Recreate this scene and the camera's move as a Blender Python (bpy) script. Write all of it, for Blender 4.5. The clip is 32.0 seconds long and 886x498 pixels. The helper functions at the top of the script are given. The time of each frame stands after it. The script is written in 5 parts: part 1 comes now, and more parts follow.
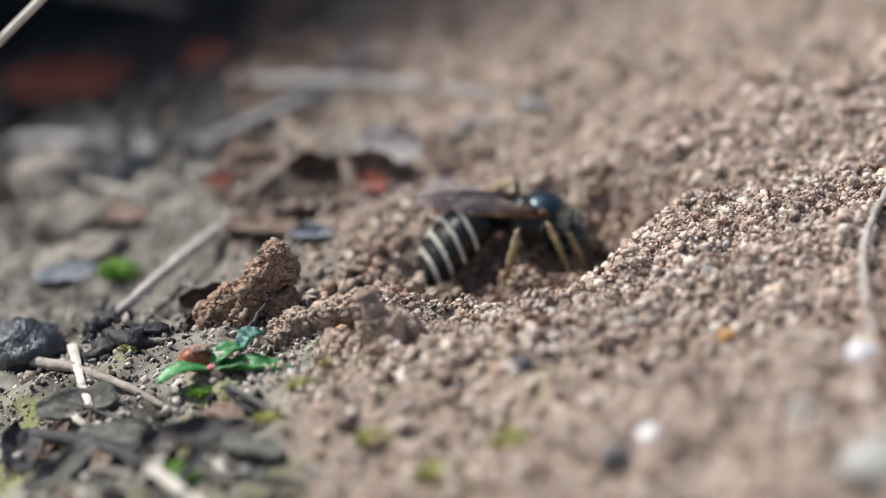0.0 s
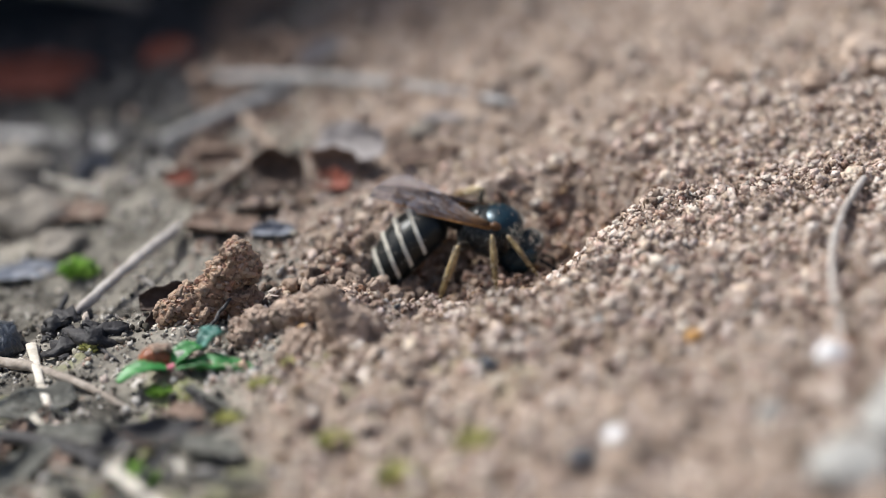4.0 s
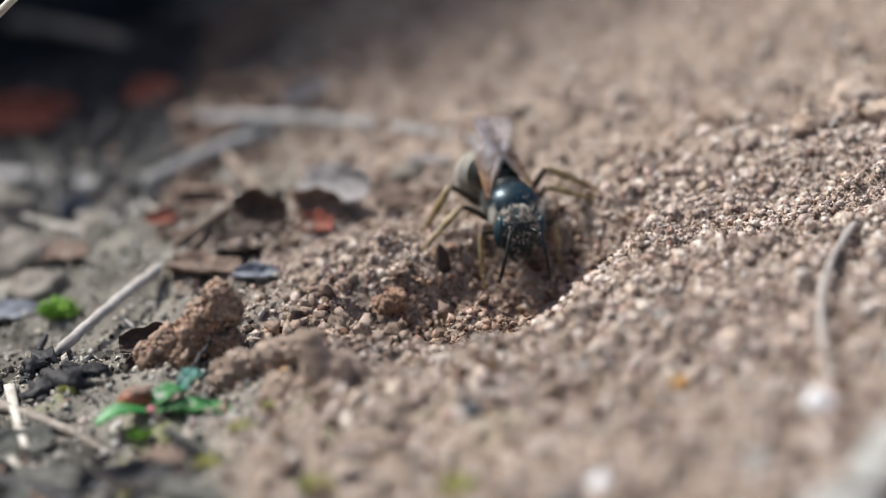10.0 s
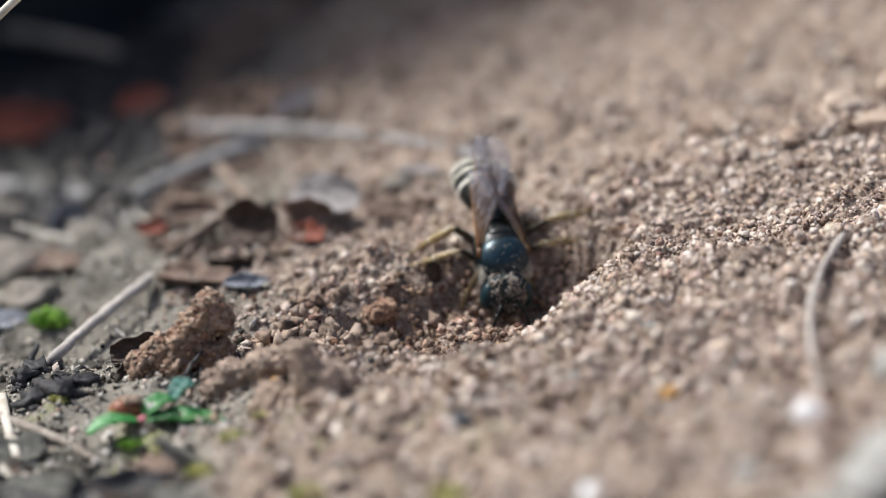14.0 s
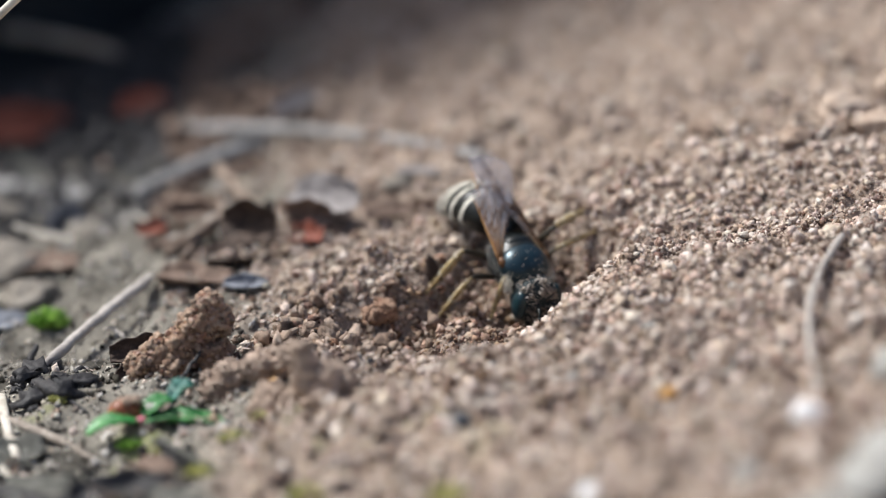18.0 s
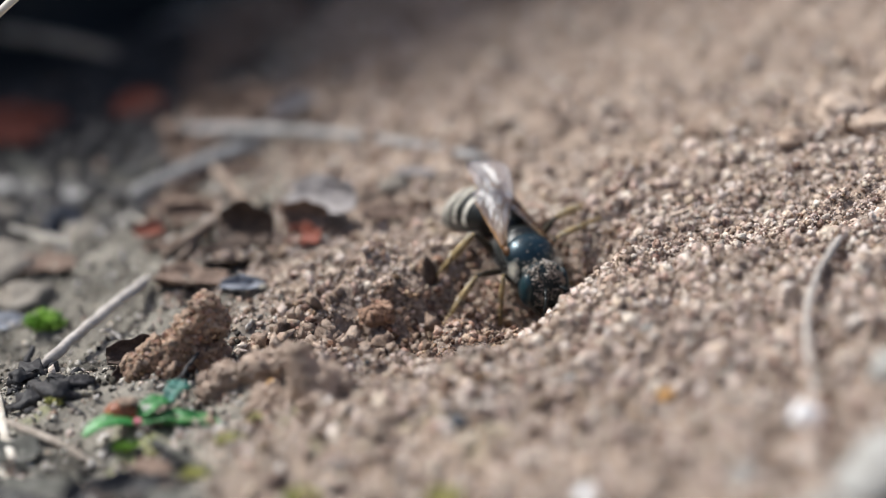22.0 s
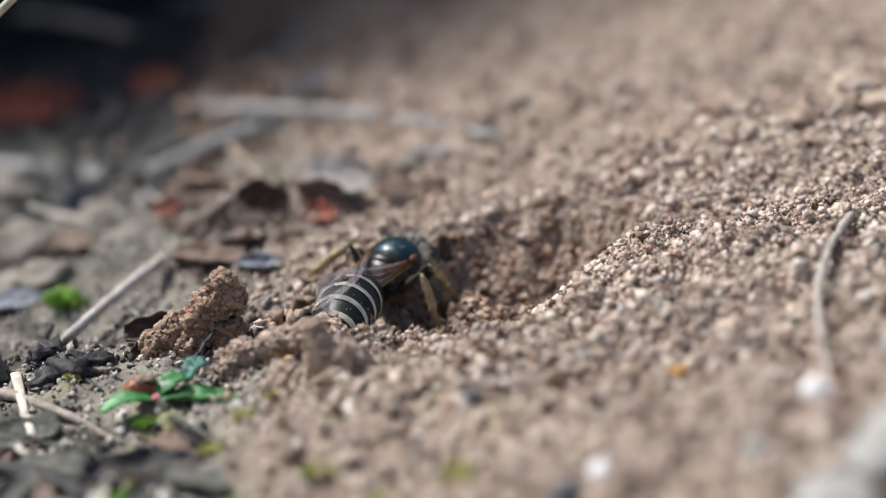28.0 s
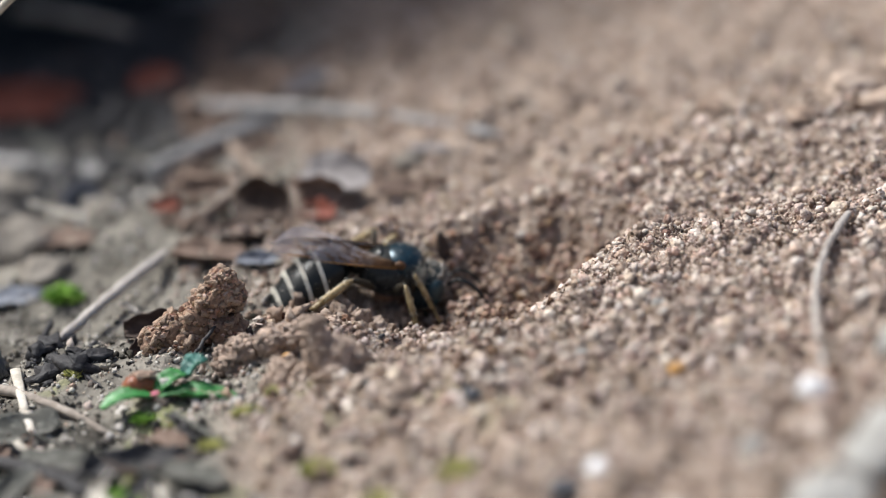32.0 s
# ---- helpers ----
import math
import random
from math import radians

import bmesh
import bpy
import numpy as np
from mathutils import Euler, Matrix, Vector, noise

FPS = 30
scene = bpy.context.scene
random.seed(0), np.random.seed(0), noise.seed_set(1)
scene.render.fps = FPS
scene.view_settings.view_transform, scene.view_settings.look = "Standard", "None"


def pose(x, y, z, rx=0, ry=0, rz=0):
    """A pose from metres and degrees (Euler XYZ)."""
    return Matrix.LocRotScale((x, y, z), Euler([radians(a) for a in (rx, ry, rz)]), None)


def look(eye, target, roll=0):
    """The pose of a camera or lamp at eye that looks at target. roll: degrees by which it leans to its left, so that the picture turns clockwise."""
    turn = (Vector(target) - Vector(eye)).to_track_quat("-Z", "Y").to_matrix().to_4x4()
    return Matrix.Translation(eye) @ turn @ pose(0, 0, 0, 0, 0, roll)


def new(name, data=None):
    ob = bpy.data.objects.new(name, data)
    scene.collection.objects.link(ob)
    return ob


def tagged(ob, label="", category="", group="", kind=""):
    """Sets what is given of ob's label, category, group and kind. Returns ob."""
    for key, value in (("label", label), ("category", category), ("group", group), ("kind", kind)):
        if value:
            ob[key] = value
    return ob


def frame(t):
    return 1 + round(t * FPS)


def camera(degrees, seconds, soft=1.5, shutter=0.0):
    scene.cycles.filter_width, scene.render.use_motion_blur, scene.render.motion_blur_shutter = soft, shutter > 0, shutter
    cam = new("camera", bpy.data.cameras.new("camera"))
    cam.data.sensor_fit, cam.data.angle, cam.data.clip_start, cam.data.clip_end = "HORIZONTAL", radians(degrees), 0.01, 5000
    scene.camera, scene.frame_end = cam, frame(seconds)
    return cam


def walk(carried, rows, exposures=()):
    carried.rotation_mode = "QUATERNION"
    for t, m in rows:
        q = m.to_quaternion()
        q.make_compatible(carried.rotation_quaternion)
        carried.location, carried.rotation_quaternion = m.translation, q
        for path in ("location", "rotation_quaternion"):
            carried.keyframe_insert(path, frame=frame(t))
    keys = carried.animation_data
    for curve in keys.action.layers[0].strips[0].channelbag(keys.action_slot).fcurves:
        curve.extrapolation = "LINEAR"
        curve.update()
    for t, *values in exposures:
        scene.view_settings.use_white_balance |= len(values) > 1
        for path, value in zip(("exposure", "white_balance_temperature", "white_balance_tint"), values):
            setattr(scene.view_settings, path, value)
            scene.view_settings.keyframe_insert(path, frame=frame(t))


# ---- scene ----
MM = 0.001  # the place is laid out in millimetres
cam = camera(11.0, 32.0, soft=0.7)
cam.data.dof.use_dof = True
cam.data.dof.focus_distance = 0.2049
cam.data.dof.aperture_fstop = 24.0
cam.data.dof.aperture_blades = 0
# seconds, eye in millimetres, yaw, pitch, roll
EYES = [
    (0, -0.46, -197.34, 71.34, 0.632, -19.909, -0.392), (0.5, -0.46, -196.80, 71.15, 0.609, -19.903, -0.264),
    (1, -0.46, -196.37, 71.00, 0.609, -19.894, -0.277), (1.5, -0.46, -195.74, 70.79, 0.457, -19.943, -0.254),
    (2, -0.46, -195.61, 70.74, 0.386, -19.941, -0.252), (2.5, -0.46, -195.41, 70.66, 0.353, -19.930, -0.188),
    (3, -0.46, -195.16, 70.57, 0.198, -19.997, -0.164), (3.5, -0.46, -195.08, 70.55, 0.165, -19.966, -0.166),
    (5.5, -0.46, -194.81, 70.45, 0.105, -19.917, -0.072), (6, -0.46, -194.69, 70.41, 0.067, -19.908, -0.057),
    (6.5, -0.46, -194.10, 70.19, 0.055, -19.902, -0.002), (7, -0.46, -193.51, 69.98, 0.044, -19.887, -0.047),
    (7.5, -0.46, -192.48, 69.60, -0.048, -19.916, 0.008), (8, -0.46, -191.92, 69.39, -0.100, -19.924, 0.041),
    (8.5, -0.46, -192.24, 69.51, -0.134, -19.909, 0.091), (9, -0.46, -192.32, 69.53, -0.143, -19.870, 0.097),
    (9.5, -0.46, -192.56, 69.62, -0.140, -19.817, 0.293), (10, -0.46, -192.72, 69.69, -0.047, -19.396, 0.411),
    (10.5, -0.46, -193.07, 69.82, -0.016, -19.240, 0.411), (11, -0.46, -193.28, 69.90, -0.014, -19.204, 0.452),
    (11.5, -0.46, -193.29, 69.90, -0.038, -19.214, 0.438), (12, -0.46, -193.16, 69.85, -0.113, -19.258, 0.501),
    (12.5, -0.46, -193.11, 69.83, -0.152, -19.263, 0.470), (13, -0.46, -193.11, 69.83, -0.166, -19.264, 0.467),
    (13.5, -0.46, -193.18, 69.85, -0.156, -19.253, 0.487), (14, -0.46, -193.31, 69.90, -0.171, -19.266, 0.532),
    (14.5, -0.46, -193.40, 69.93, -0.204, -19.289, 0.504), (16.5, -0.46, -193.44, 69.94, -0.229, -19.287, 0.492),
    (17, -0.46, -193.38, 69.92, -0.262, -19.312, 0.508), (17.5, -0.46, -193.39, 69.93, -0.234, -19.290, 0.506),
    (18, -0.46, -193.36, 69.92, -0.182, -19.260, 0.530), (18.5, -0.46, -193.34, 69.91, -0.238, -19.304, 0.540),
    (19, -0.46, -192.95, 69.77, -0.245, -19.300, 0.544), (19.5, -0.46, -193.04, 69.81, -0.232, -19.302, 0.554),
    (20, -0.46, -193.14, 69.84, -0.193, -19.279, 0.482), (20.5, -0.46, -193.07, 69.82, -0.159, -19.250, 0.498),
    (21, -0.46, -193.09, 69.82, -0.190, -19.250, 0.546), (21.5, -0.46, -192.95, 69.79, -0.171, -19.208, 0.531),
    (22, -0.46, -193.00, 69.79, -0.218, -19.237, 0.589), (22.5, -0.46, -193.09, 69.83, -0.125, -19.183, 0.568),
    (23, -0.46, -193.01, 69.81, -0.173, -19.207, 0.568), (23.5, -0.46, -193.11, 69.84, -0.166, -19.206, 0.622),
    (24, -0.46, -192.96, 69.79, -0.172, -19.197, 0.591), (24.5, -0.46, -192.48, 69.62, -0.145, -19.186, 0.564),
    (25, -0.46, -192.51, 69.61, -0.044, -19.349, 0.631), (25.5, -0.45, -192.42, 69.59, -0.184, -19.571, 0.585),
    (27.5, -0.45, -194.61, 70.36, -0.043, -19.569, 0.398), (28, -0.46, -194.89, 70.46, -0.026, -19.524, 0.385),
    (28.5, -0.46, -194.95, 70.49, -0.013, -19.611, 0.410), (29, -0.46, -195.23, 70.58, 0.074, -19.549, 0.412),
    (29.5, -0.46, -195.19, 70.56, 0.039, -19.568, 0.388), (30, -0.46, -195.23, 70.58, 0.016, -19.570, 0.434),
    (30.5, -0.46, -195.23, 70.58, -0.029, -19.570, 0.449), (31, -0.46, -195.17, 70.56, -0.003, -19.555, 0.509),
    (31.5, -0.46, -195.25, 70.58, 0.028, -19.538, 0.428), (32, -0.46, -195.45, 70.65, -0.042, -19.549, 0.550),
]

walk(cam, [(t, pose(x * MM, y * MM, z * MM, 90 + pitch, 0, yaw) @ pose(0, 0, 0, 0, 0, roll)) for t, x, y, z, yaw, pitch, roll in EYES], exposures=((0, 0.08), (32, 0.08)))

# ---- light: an overcast day, the sun behind thin cloud ----
world = bpy.data.worlds.new("overcast_sky")
scene.world = world
world.use_nodes = True
wn = world.node_tree.nodes
sky = wn.new("ShaderNodeTexSky")
sky.sky_type = "NISHITA"
sky.sun_disc = False
sky.sun_elevation, sky.sun_rotation = radians(53), radians(-66)
sky.dust_density, sky.air_density = 4.0, 1.0
wn["Background"].inputs["Strength"].default_value = 0.125
world.node_tree.links.new(sky.outputs["Color"], wn["Background"].inputs["Color"])
sun = new("sun", bpy.data.lights.new("sun", "SUN"))
sun.data.energy, sun.data.angle, sun.data.color = 5.0, radians(9), (0.985, 1.0, 0.985)
sun.matrix_world = look((-0.55, 0.24, 0.80), (0, 0, 0))


# ---- materials ----
def material(name, colours, scale=900.0, rough=0.85, bump=0.5, depth=0.00012, metallic=0.0, spec=0.3, island=0.0, each=0.0, fine=5.0):
    """Two scales of noise blend the colours; fine relief; island: how much loose pieces differ; each: how much objects differ."""
    m = bpy.data.materials.new(name)
    m.use_nodes = True
    n, k = m.node_tree.nodes, m.node_tree.links
    b = n["Principled BSDF"]
    b.inputs["Roughness"].default_value, b.inputs["Metallic"].default_value = rough, metallic
    b.inputs["Specular IOR Level"].default_value = spec
    co = n.new("ShaderNodeTexCoord")
    big, small = n.new("ShaderNodeTexNoise"), n.new("ShaderNodeTexNoise")
    big.inputs["Scale"].default_value, small.inputs["Scale"].default_value = scale, scale * fine
    big.inputs["Detail"].default_value, small.inputs["Detail"].default_value = 4, 5
    for q in (big, small):
        k.new(co.outputs["Object"], q.inputs["Vector"])
    mix = n.new("ShaderNodeMath")
    mix.operation = "MULTIPLY_ADD"
    mix.inputs[1].default_value, mix.inputs[2].default_value = 0.45, 0.0
    k.new(small.outputs["Fac"], mix.inputs[0])
    add = n.new("ShaderNodeMath")
    add.operation = "MULTIPLY_ADD"
    add.inputs[1].default_value = 0.55
    k.new(big.outputs["Fac"], add.inputs[0])
    k.new(mix.outputs[0], add.inputs[2])
    last = add.outputs[0]
    for amount, node, out in ((island, "ShaderNodeNewGeometry", "Random Per Island"), (each, "ShaderNodeObjectInfo", "Random")):
        if amount:
            src = n.new(node)
            sh = n.new("ShaderNodeMath")
            sh.operation = "MULTIPLY_ADD"
            sh.inputs[1].default_value, sh.inputs[2].default_value = amount, -amount / 2
            k.new(src.outputs[out], sh.inputs[0])
            sm = n.new("ShaderNodeMath")
            sm.operation = "ADD"
            k.new(last, sm.inputs[0])
            k.new(sh.outputs[0], sm.inputs[1])
            last = sm.outputs[0]
    ramp = n.new("ShaderNodeValToRGB")
    el = ramp.color_ramp.elements
    stops = [0.28 + 0.44 * i / max(1, len(colours) - 1) for i in range(len(colours))]
    while len(el) < len(colours):
        el.new(0.5)
    for e, s, c in zip(el, stops, colours):
        e.position, e.color = s, (*c, 1)
    k.new(last, ramp.inputs["Fac"])
    k.new(ramp.outputs["Color"], b.inputs["Base Color"])
    if bump:
        bp = n.new("ShaderNodeBump")
        bp.inputs["Strength"].default_value, bp.inputs["Distance"].default_value = bump, depth
        k.new(small.outputs["Fac"], bp.inputs["Height"])
        k.new(bp.outputs["Normal"], b.inputs["Normal"])
    return m


# darker than the grains on it: shadow in their gaps is put into this colour
SOIL = [(0.10, 0.07, 0.053), (0.22, 0.165, 0.13), (0.32, 0.25, 0.203), (0.42, 0.345, 0.29)]
M_GRAIN = material("soil_grain", [(0.12, 0.08, 0.06), (0.36, 0.268, 0.21), (0.49, 0.39, 0.32), (0.56, 0.46, 0.385), (0.64, 0.555, 0.485)], 700, 0.93, 1.0, 0.00015, island=0.55, fine=11)
M_CLOD = material("soil_clod", [(0.14, 0.094, 0.07), (0.33, 0.24, 0.185), (0.44, 0.335, 0.265), (0.50, 0.41, 0.345)], 900, 0.93, 1.0, 0.0001, each=0.25, fine=9)
# damp redder soil, with some of the hollow's shade put into its colour
M_DAMP_SHADED = material("damp_shaded_soil", [(0.07, 0.042, 0.03), (0.25, 0.163, 0.115), (0.38, 0.265, 0.195), (0.49, 0.375, 0.295)], 700, 0.9, 0.9, 0.00012, island=0.55, fine=11)
M_CRUSTCLOD = material("crust_clod", [(0.09, 0.078, 0.065), (0.19, 0.168, 0.145), (0.31, 0.28, 0.245)], 500, 0.95, 0.9, 0.0001)
M_RED = material("red_clod", [(0.12, 0.076, 0.052), (0.32, 0.215, 0.157), (0.46, 0.335, 0.255)], 900, 0.95, 1.0, 0.00014, island=0.5)
M_REDCORE = material("red_clod_core", [(0.11, 0.066, 0.043), (0.27, 0.172, 0.12), (0.40, 0.275, 0.205)], 900, 0.95, 1.0, 0.00014)
M_PALECORE = material("pale_clod_core", [(0.26, 0.187, 0.147), (0.46, 0.35, 0.28), (0.60, 0.485, 0.405)], 900, 0.95, 1.0, 0.00014)
M_RUST = material("rusty_crumb", [(0.10, 0.055, 0.034), (0.25, 0.145, 0.095), (0.40, 0.26, 0.185)], 900, 0.9, 1.0, 0.0001, island=0.4)
M_LITTER = material("litter_crumb", [(0.012, 0.011, 0.010), (0.05, 0.042, 0.035), (0.15, 0.12, 0.10), (0.30, 0.265, 0.235), (0.48, 0.45, 0.42)], 600, 0.85, 0.7, 0.00006, island=0.9)
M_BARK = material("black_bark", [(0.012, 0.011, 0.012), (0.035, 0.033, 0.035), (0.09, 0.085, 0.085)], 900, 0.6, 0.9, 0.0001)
M_BLACK = material("black_stone", [(0.014, 0.016, 0.02), (0.04, 0.045, 0.055), (0.20, 0.21, 0.23)], 900, 0.32, 1.0, 0.00014, spec=0.6)
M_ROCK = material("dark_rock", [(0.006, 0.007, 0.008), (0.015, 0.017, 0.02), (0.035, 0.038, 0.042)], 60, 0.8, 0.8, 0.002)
M_STICK = material("weathered_stick", [(0.20, 0.17, 0.15), (0.40, 0.36, 0.33), (0.58, 0.54, 0.50)], 500, 0.85, 0.8, 0.0001)
M_BROWN = material("brown_twig", [(0.08, 0.055, 0.04), (0.20, 0.15, 0.12), (0.34, 0.27, 0.22)], 500, 0.85, 0.8, 0.0001)
M_ROOT = material("grey_root", [(0.13, 0.105, 0.085), (0.27, 0.23, 0.195), (0.45, 0.40, 0.35)], 500, 0.85, 0.8, 0.0001)
M_GREYSTICK = material("grey_stick", [(0.15, 0.145, 0.14), (0.29, 0.28, 0.275), (0.46, 0.45, 0.445)], 500, 0.85, 0.7, 0.0001)
M_STRAW = material("straw", [(0.34, 0.30, 0.24), (0.54, 0.49, 0.42), (0.72, 0.68, 0.62)], 600, 0.6, 0.5, 0.00006)
M_DRYLEAF = material("dry_leaf", [(0.07, 0.045, 0.035), (0.16, 0.11, 0.085), (0.28, 0.21, 0.17)], 500, 0.8, 0.8, 0.0001)
M_SHARD = material("shard", [(0.02, 0.014, 0.012), (0.055, 0.036, 0.028), (0.12, 0.08, 0.06)], 900, 0.7, 0.9, 0.0001)
M_GREYLEAF = material("grey_leaf", [(0.13, 0.118, 0.118), (0.24, 0.22, 0.22), (0.37, 0.345, 0.34)], 400, 0.8, 0.7, 0.0001)
M_MOULD = material("rotting_leaf", [(0.025, 0.024, 0.02), (0.085, 0.083, 0.072), (0.24, 0.235, 0.215)], 450, 0.75, 0.9, 0.00012)
M_CRUST = material("crust_grain", [(0.045, 0.04, 0.033), (0.21, 0.192, 0.163), (0.34, 0.313, 0.27), (0.50, 0.47, 0.42)], 700, 0.93, 1.0, 0.0001, island=0.6, fine=9)
M_SLATE = material("slate_flake", [(0.07, 0.075, 0.09), (0.15, 0.16, 0.19), (0.30, 0.32, 0.36)], 700, 0.6, 0.7, 0.00008)
M_REDLEAF = material("red_leaf", [(0.09, 0.028, 0.018), (0.21, 0.062, 0.04), (0.33, 0.12, 0.08)], 350, 0.7, 0.6, 0.0001)
M_GREEN = material("green_leaf", [(0.014, 0.09, 0.02), (0.035, 0.19, 0.045), (0.10, 0.33, 0.09)], 900, 0.42, 0.5, 0.00006, spec=0.5)
M_TEAL = material("teal_leaf", [(0.015, 0.075, 0.06), (0.035, 0.15, 0.12), (0.12, 0.30, 0.25)], 1300, 0.45, 0.8, 0.00008, spec=0.5)
M_PINK = material("pink_node", [(0.30, 0.06, 0.10), (0.48, 0.13, 0.18), (0.6, 0.28, 0.30)], 1200, 0.5, 0.3, 0.00005)
M_BUD = material("brown_bud", [(0.10, 0.03, 0.016), (0.24, 0.08, 0.04), (0.38, 0.17, 0.09)], 1200, 0.3, 0.6, 0.00006)
M_MOSS = material("moss", [(0.05, 0.12, 0.015), (0.12, 0.26, 0.03), (0.26, 0.42, 0.07)], 900, 0.8, 0.4, 0.00006, island=0.5)
M_OLIVE = material("olive_moss", [(0.10, 0.11, 0.03), (0.22, 0.22, 0.06), (0.36, 0.34, 0.12)], 700, 0.9, 0.5, 0.00006, island=0.5)
M_WHITE = material("white_pebble", [(0.55, 0.54, 0.55), (0.72, 0.71, 0.71), (0.82, 0.81, 0.80)], 900, 0.6, 0.5, 0.00006)
M_PALE = material("pale_stone", [(0.22, 0.215, 0.20), (0.33, 0.32, 0.30), (0.46, 0.45, 0.43)], 300, 0.8, 0.6, 0.0001)
M_AMBER = material("amber_crumb", [(0.28, 0.13, 0.03), (0.45, 0.24, 0.07), (0.55, 0.36, 0.15)], 1500, 0.6, 0.6, 0.00005)
# the bee
M_CHITIN = material("black_chitin", [(0.004, 0.005, 0.005), (0.008, 0.010, 0.010), (0.02, 0.022, 0.02)], 2500, 0.36, 0.5, 0.00002, spec=0.35)
M_SCUTUM = material("blue_black_scutum", [(0.005, 0.014, 0.020), (0.008, 0.026, 0.038), (0.014, 0.045, 0.065)], 3000, 0.32, 0.5, 0.000015, metallic=0.4, spec=0.6)
M_HEAD = material("dusty_head", [(0.006, 0.011, 0.014), (0.014, 0.024, 0.028), (0.09, 0.085, 0.075)], 1800, 0.6, 0.8, 0.00003, spec=0.25)
M_EYE = material("compound_eye", [(0.003, 0.009, 0.013), (0.006, 0.025, 0.034), (0.01, 0.055, 0.062)], 2500, 0.3, 0.3, 0.00001, spec=0.5)
M_BAND = material("pale_band", [(0.42, 0.39, 0.33), (0.62, 0.59, 0.52), (0.76, 0.73, 0.66)], 3500, 0.75, 0.9, 0.00004)
M_HAIR = material("pale_hair", [(0.50, 0.45, 0.37), (0.66, 0.62, 0.54), (0.80, 0.77, 0.70)], 2500, 0.55, 0, island=0.4)
M_SIDE = material("grey_hair", [(0.10, 0.10, 0.10), (0.18, 0.18, 0.175), (0.30, 0.29, 0.27)], 2500, 0.6, 0, island=0.4)
M_DUST = material("pale_dust", [(0.16, 0.13, 0.105), (0.30, 0.26, 0.22), (0.50, 0.45, 0.40)], 2500, 0.95, 0, island=0.5)
M_GOLD = material("golden_leg", [(0.06, 0.04, 0.018), (0.26, 0.18, 0.075), (0.52, 0.40, 0.21)], 2600, 0.42, 0.7, 0.00003, spec=0.5)
M_SCOPA = material("leg_hair", [(0.40, 0.33, 0.22), (0.62, 0.55, 0.42), (0.80, 0.75, 0.62)], 2500, 0.5, 0, island=0.5)
M_DARKLEG = material("dark_leg", [(0.015, 0.012, 0.01), (0.04, 0.032, 0.022), (0.10, 0.08, 0.05)], 2600, 0.4, 0.5, 0.00003)
M_VEIN = material("wing_vein", [(0.03, 0.014, 0.006), (0.09, 0.042, 0.018), (0.18, 0.09, 0.035)], 1500, 0.4, 0)
M_COSTA = material("amber_vein", [(0.14, 0.06, 0.015), (0.30, 0.14, 0.04), (0.44, 0.24, 0.09)], 1500, 0.4, 0)
M_WING = material("smoky_wing", [(0.17, 0.15, 0.16), (0.29, 0.26, 0.28), (0.45, 0.42, 0.46)], 700, 0.3, 0.6, 0.00002, spec=0.5)
# a paler set of the soil_grain colours
M_PALE_GRAIN = material("pale_grain", [(0.17, 0.117, 0.092), (0.46, 0.35, 0.282), (0.60, 0.482, 0.40), (0.63, 0.522, 0.442), (0.66, 0.572, 0.50)], 700, 0.93, 1.0, 0.00015, island=0.55, fine=11)


def vary(m, hue=0.035, satur=0.5, value=0.25):
    """Lets loose pieces differ in hue, saturation and value."""
    n, k = m.node_tree.nodes, m.node_tree.links
    geo, rnd, sep, hsv = n.new("ShaderNodeNewGeometry"), n.new("ShaderNodeTexWhiteNoise"), n.new("ShaderNodeSeparateColor"), n.new("ShaderNodeHueSaturation")
    rnd.noise_dimensions = "1D"
    k.new(geo.outputs["Random Per Island"], rnd.inputs["W"])
    k.new(rnd.outputs["Color"], sep.inputs[0])
    for out, slot, mid, span in (("Red", "Hue", 0.497, hue), ("Green", "Saturation", 1.02, satur), ("Blue", "Value", 1.0, value)):
        a = n.new("ShaderNodeMath")
        a.operation = "MULTIPLY_ADD"
        a.inputs[1].default_value, a.inputs[2].default_value = span, mid - span / 2
        k.new(sep.outputs[out], a.inputs[0])
        k.new(a.outputs[0], hsv.inputs[slot])
    k.new(n["Color Ramp"].outputs["Color"], hsv.inputs["Color"])
    k.new(hsv.outputs["Color"], n["Principled BSDF"].inputs["Base Color"])


for m in (M_GRAIN, M_DAMP_SHADED, M_PALE_GRAIN, M_RED, M_CRUST):
    vary(m)


def amber_base(m):
    """Tints a wing amber towards its root; the wing lies along -x from there."""
    n, k = m.node_tree.nodes, m.node_tree.links
    b = n["Principled BSDF"]
    co, sep, span, mix = n.new("ShaderNodeTexCoord"), n.new("ShaderNodeSeparateXYZ"), n.new("ShaderNodeMapRange"), n.new("ShaderNodeMixRGB")
    span.inputs["From Min"].default_value, span.inputs["From Max"].default_value = -0.0016, -0.0003
    k.new(co.outputs["Object"], sep.inputs[0])
    k.new(sep.outputs["X"], span.inputs["Value"])
    k.new(span.outputs["Result"], mix.inputs[0])
    dense = n.new("ShaderNodeMath")
    dense.operation = "MULTIPLY_ADD"
    dense.inputs[1].default_value, dense.inputs[2].default_value = 0.20, 0.27
    k.new(span.outputs["Result"], dense.inputs[0])
    k.new(dense.outputs[0], b.inputs["Alpha"])
    k.new(n["Color Ramp"].outputs["Color"], mix.inputs[1])
    mix.inputs[2].default_value = (0.34, 0.22, 0.12, 1)
    k.new(mix.outputs[0], b.inputs["Base Color"])


amber_base(M_WING)


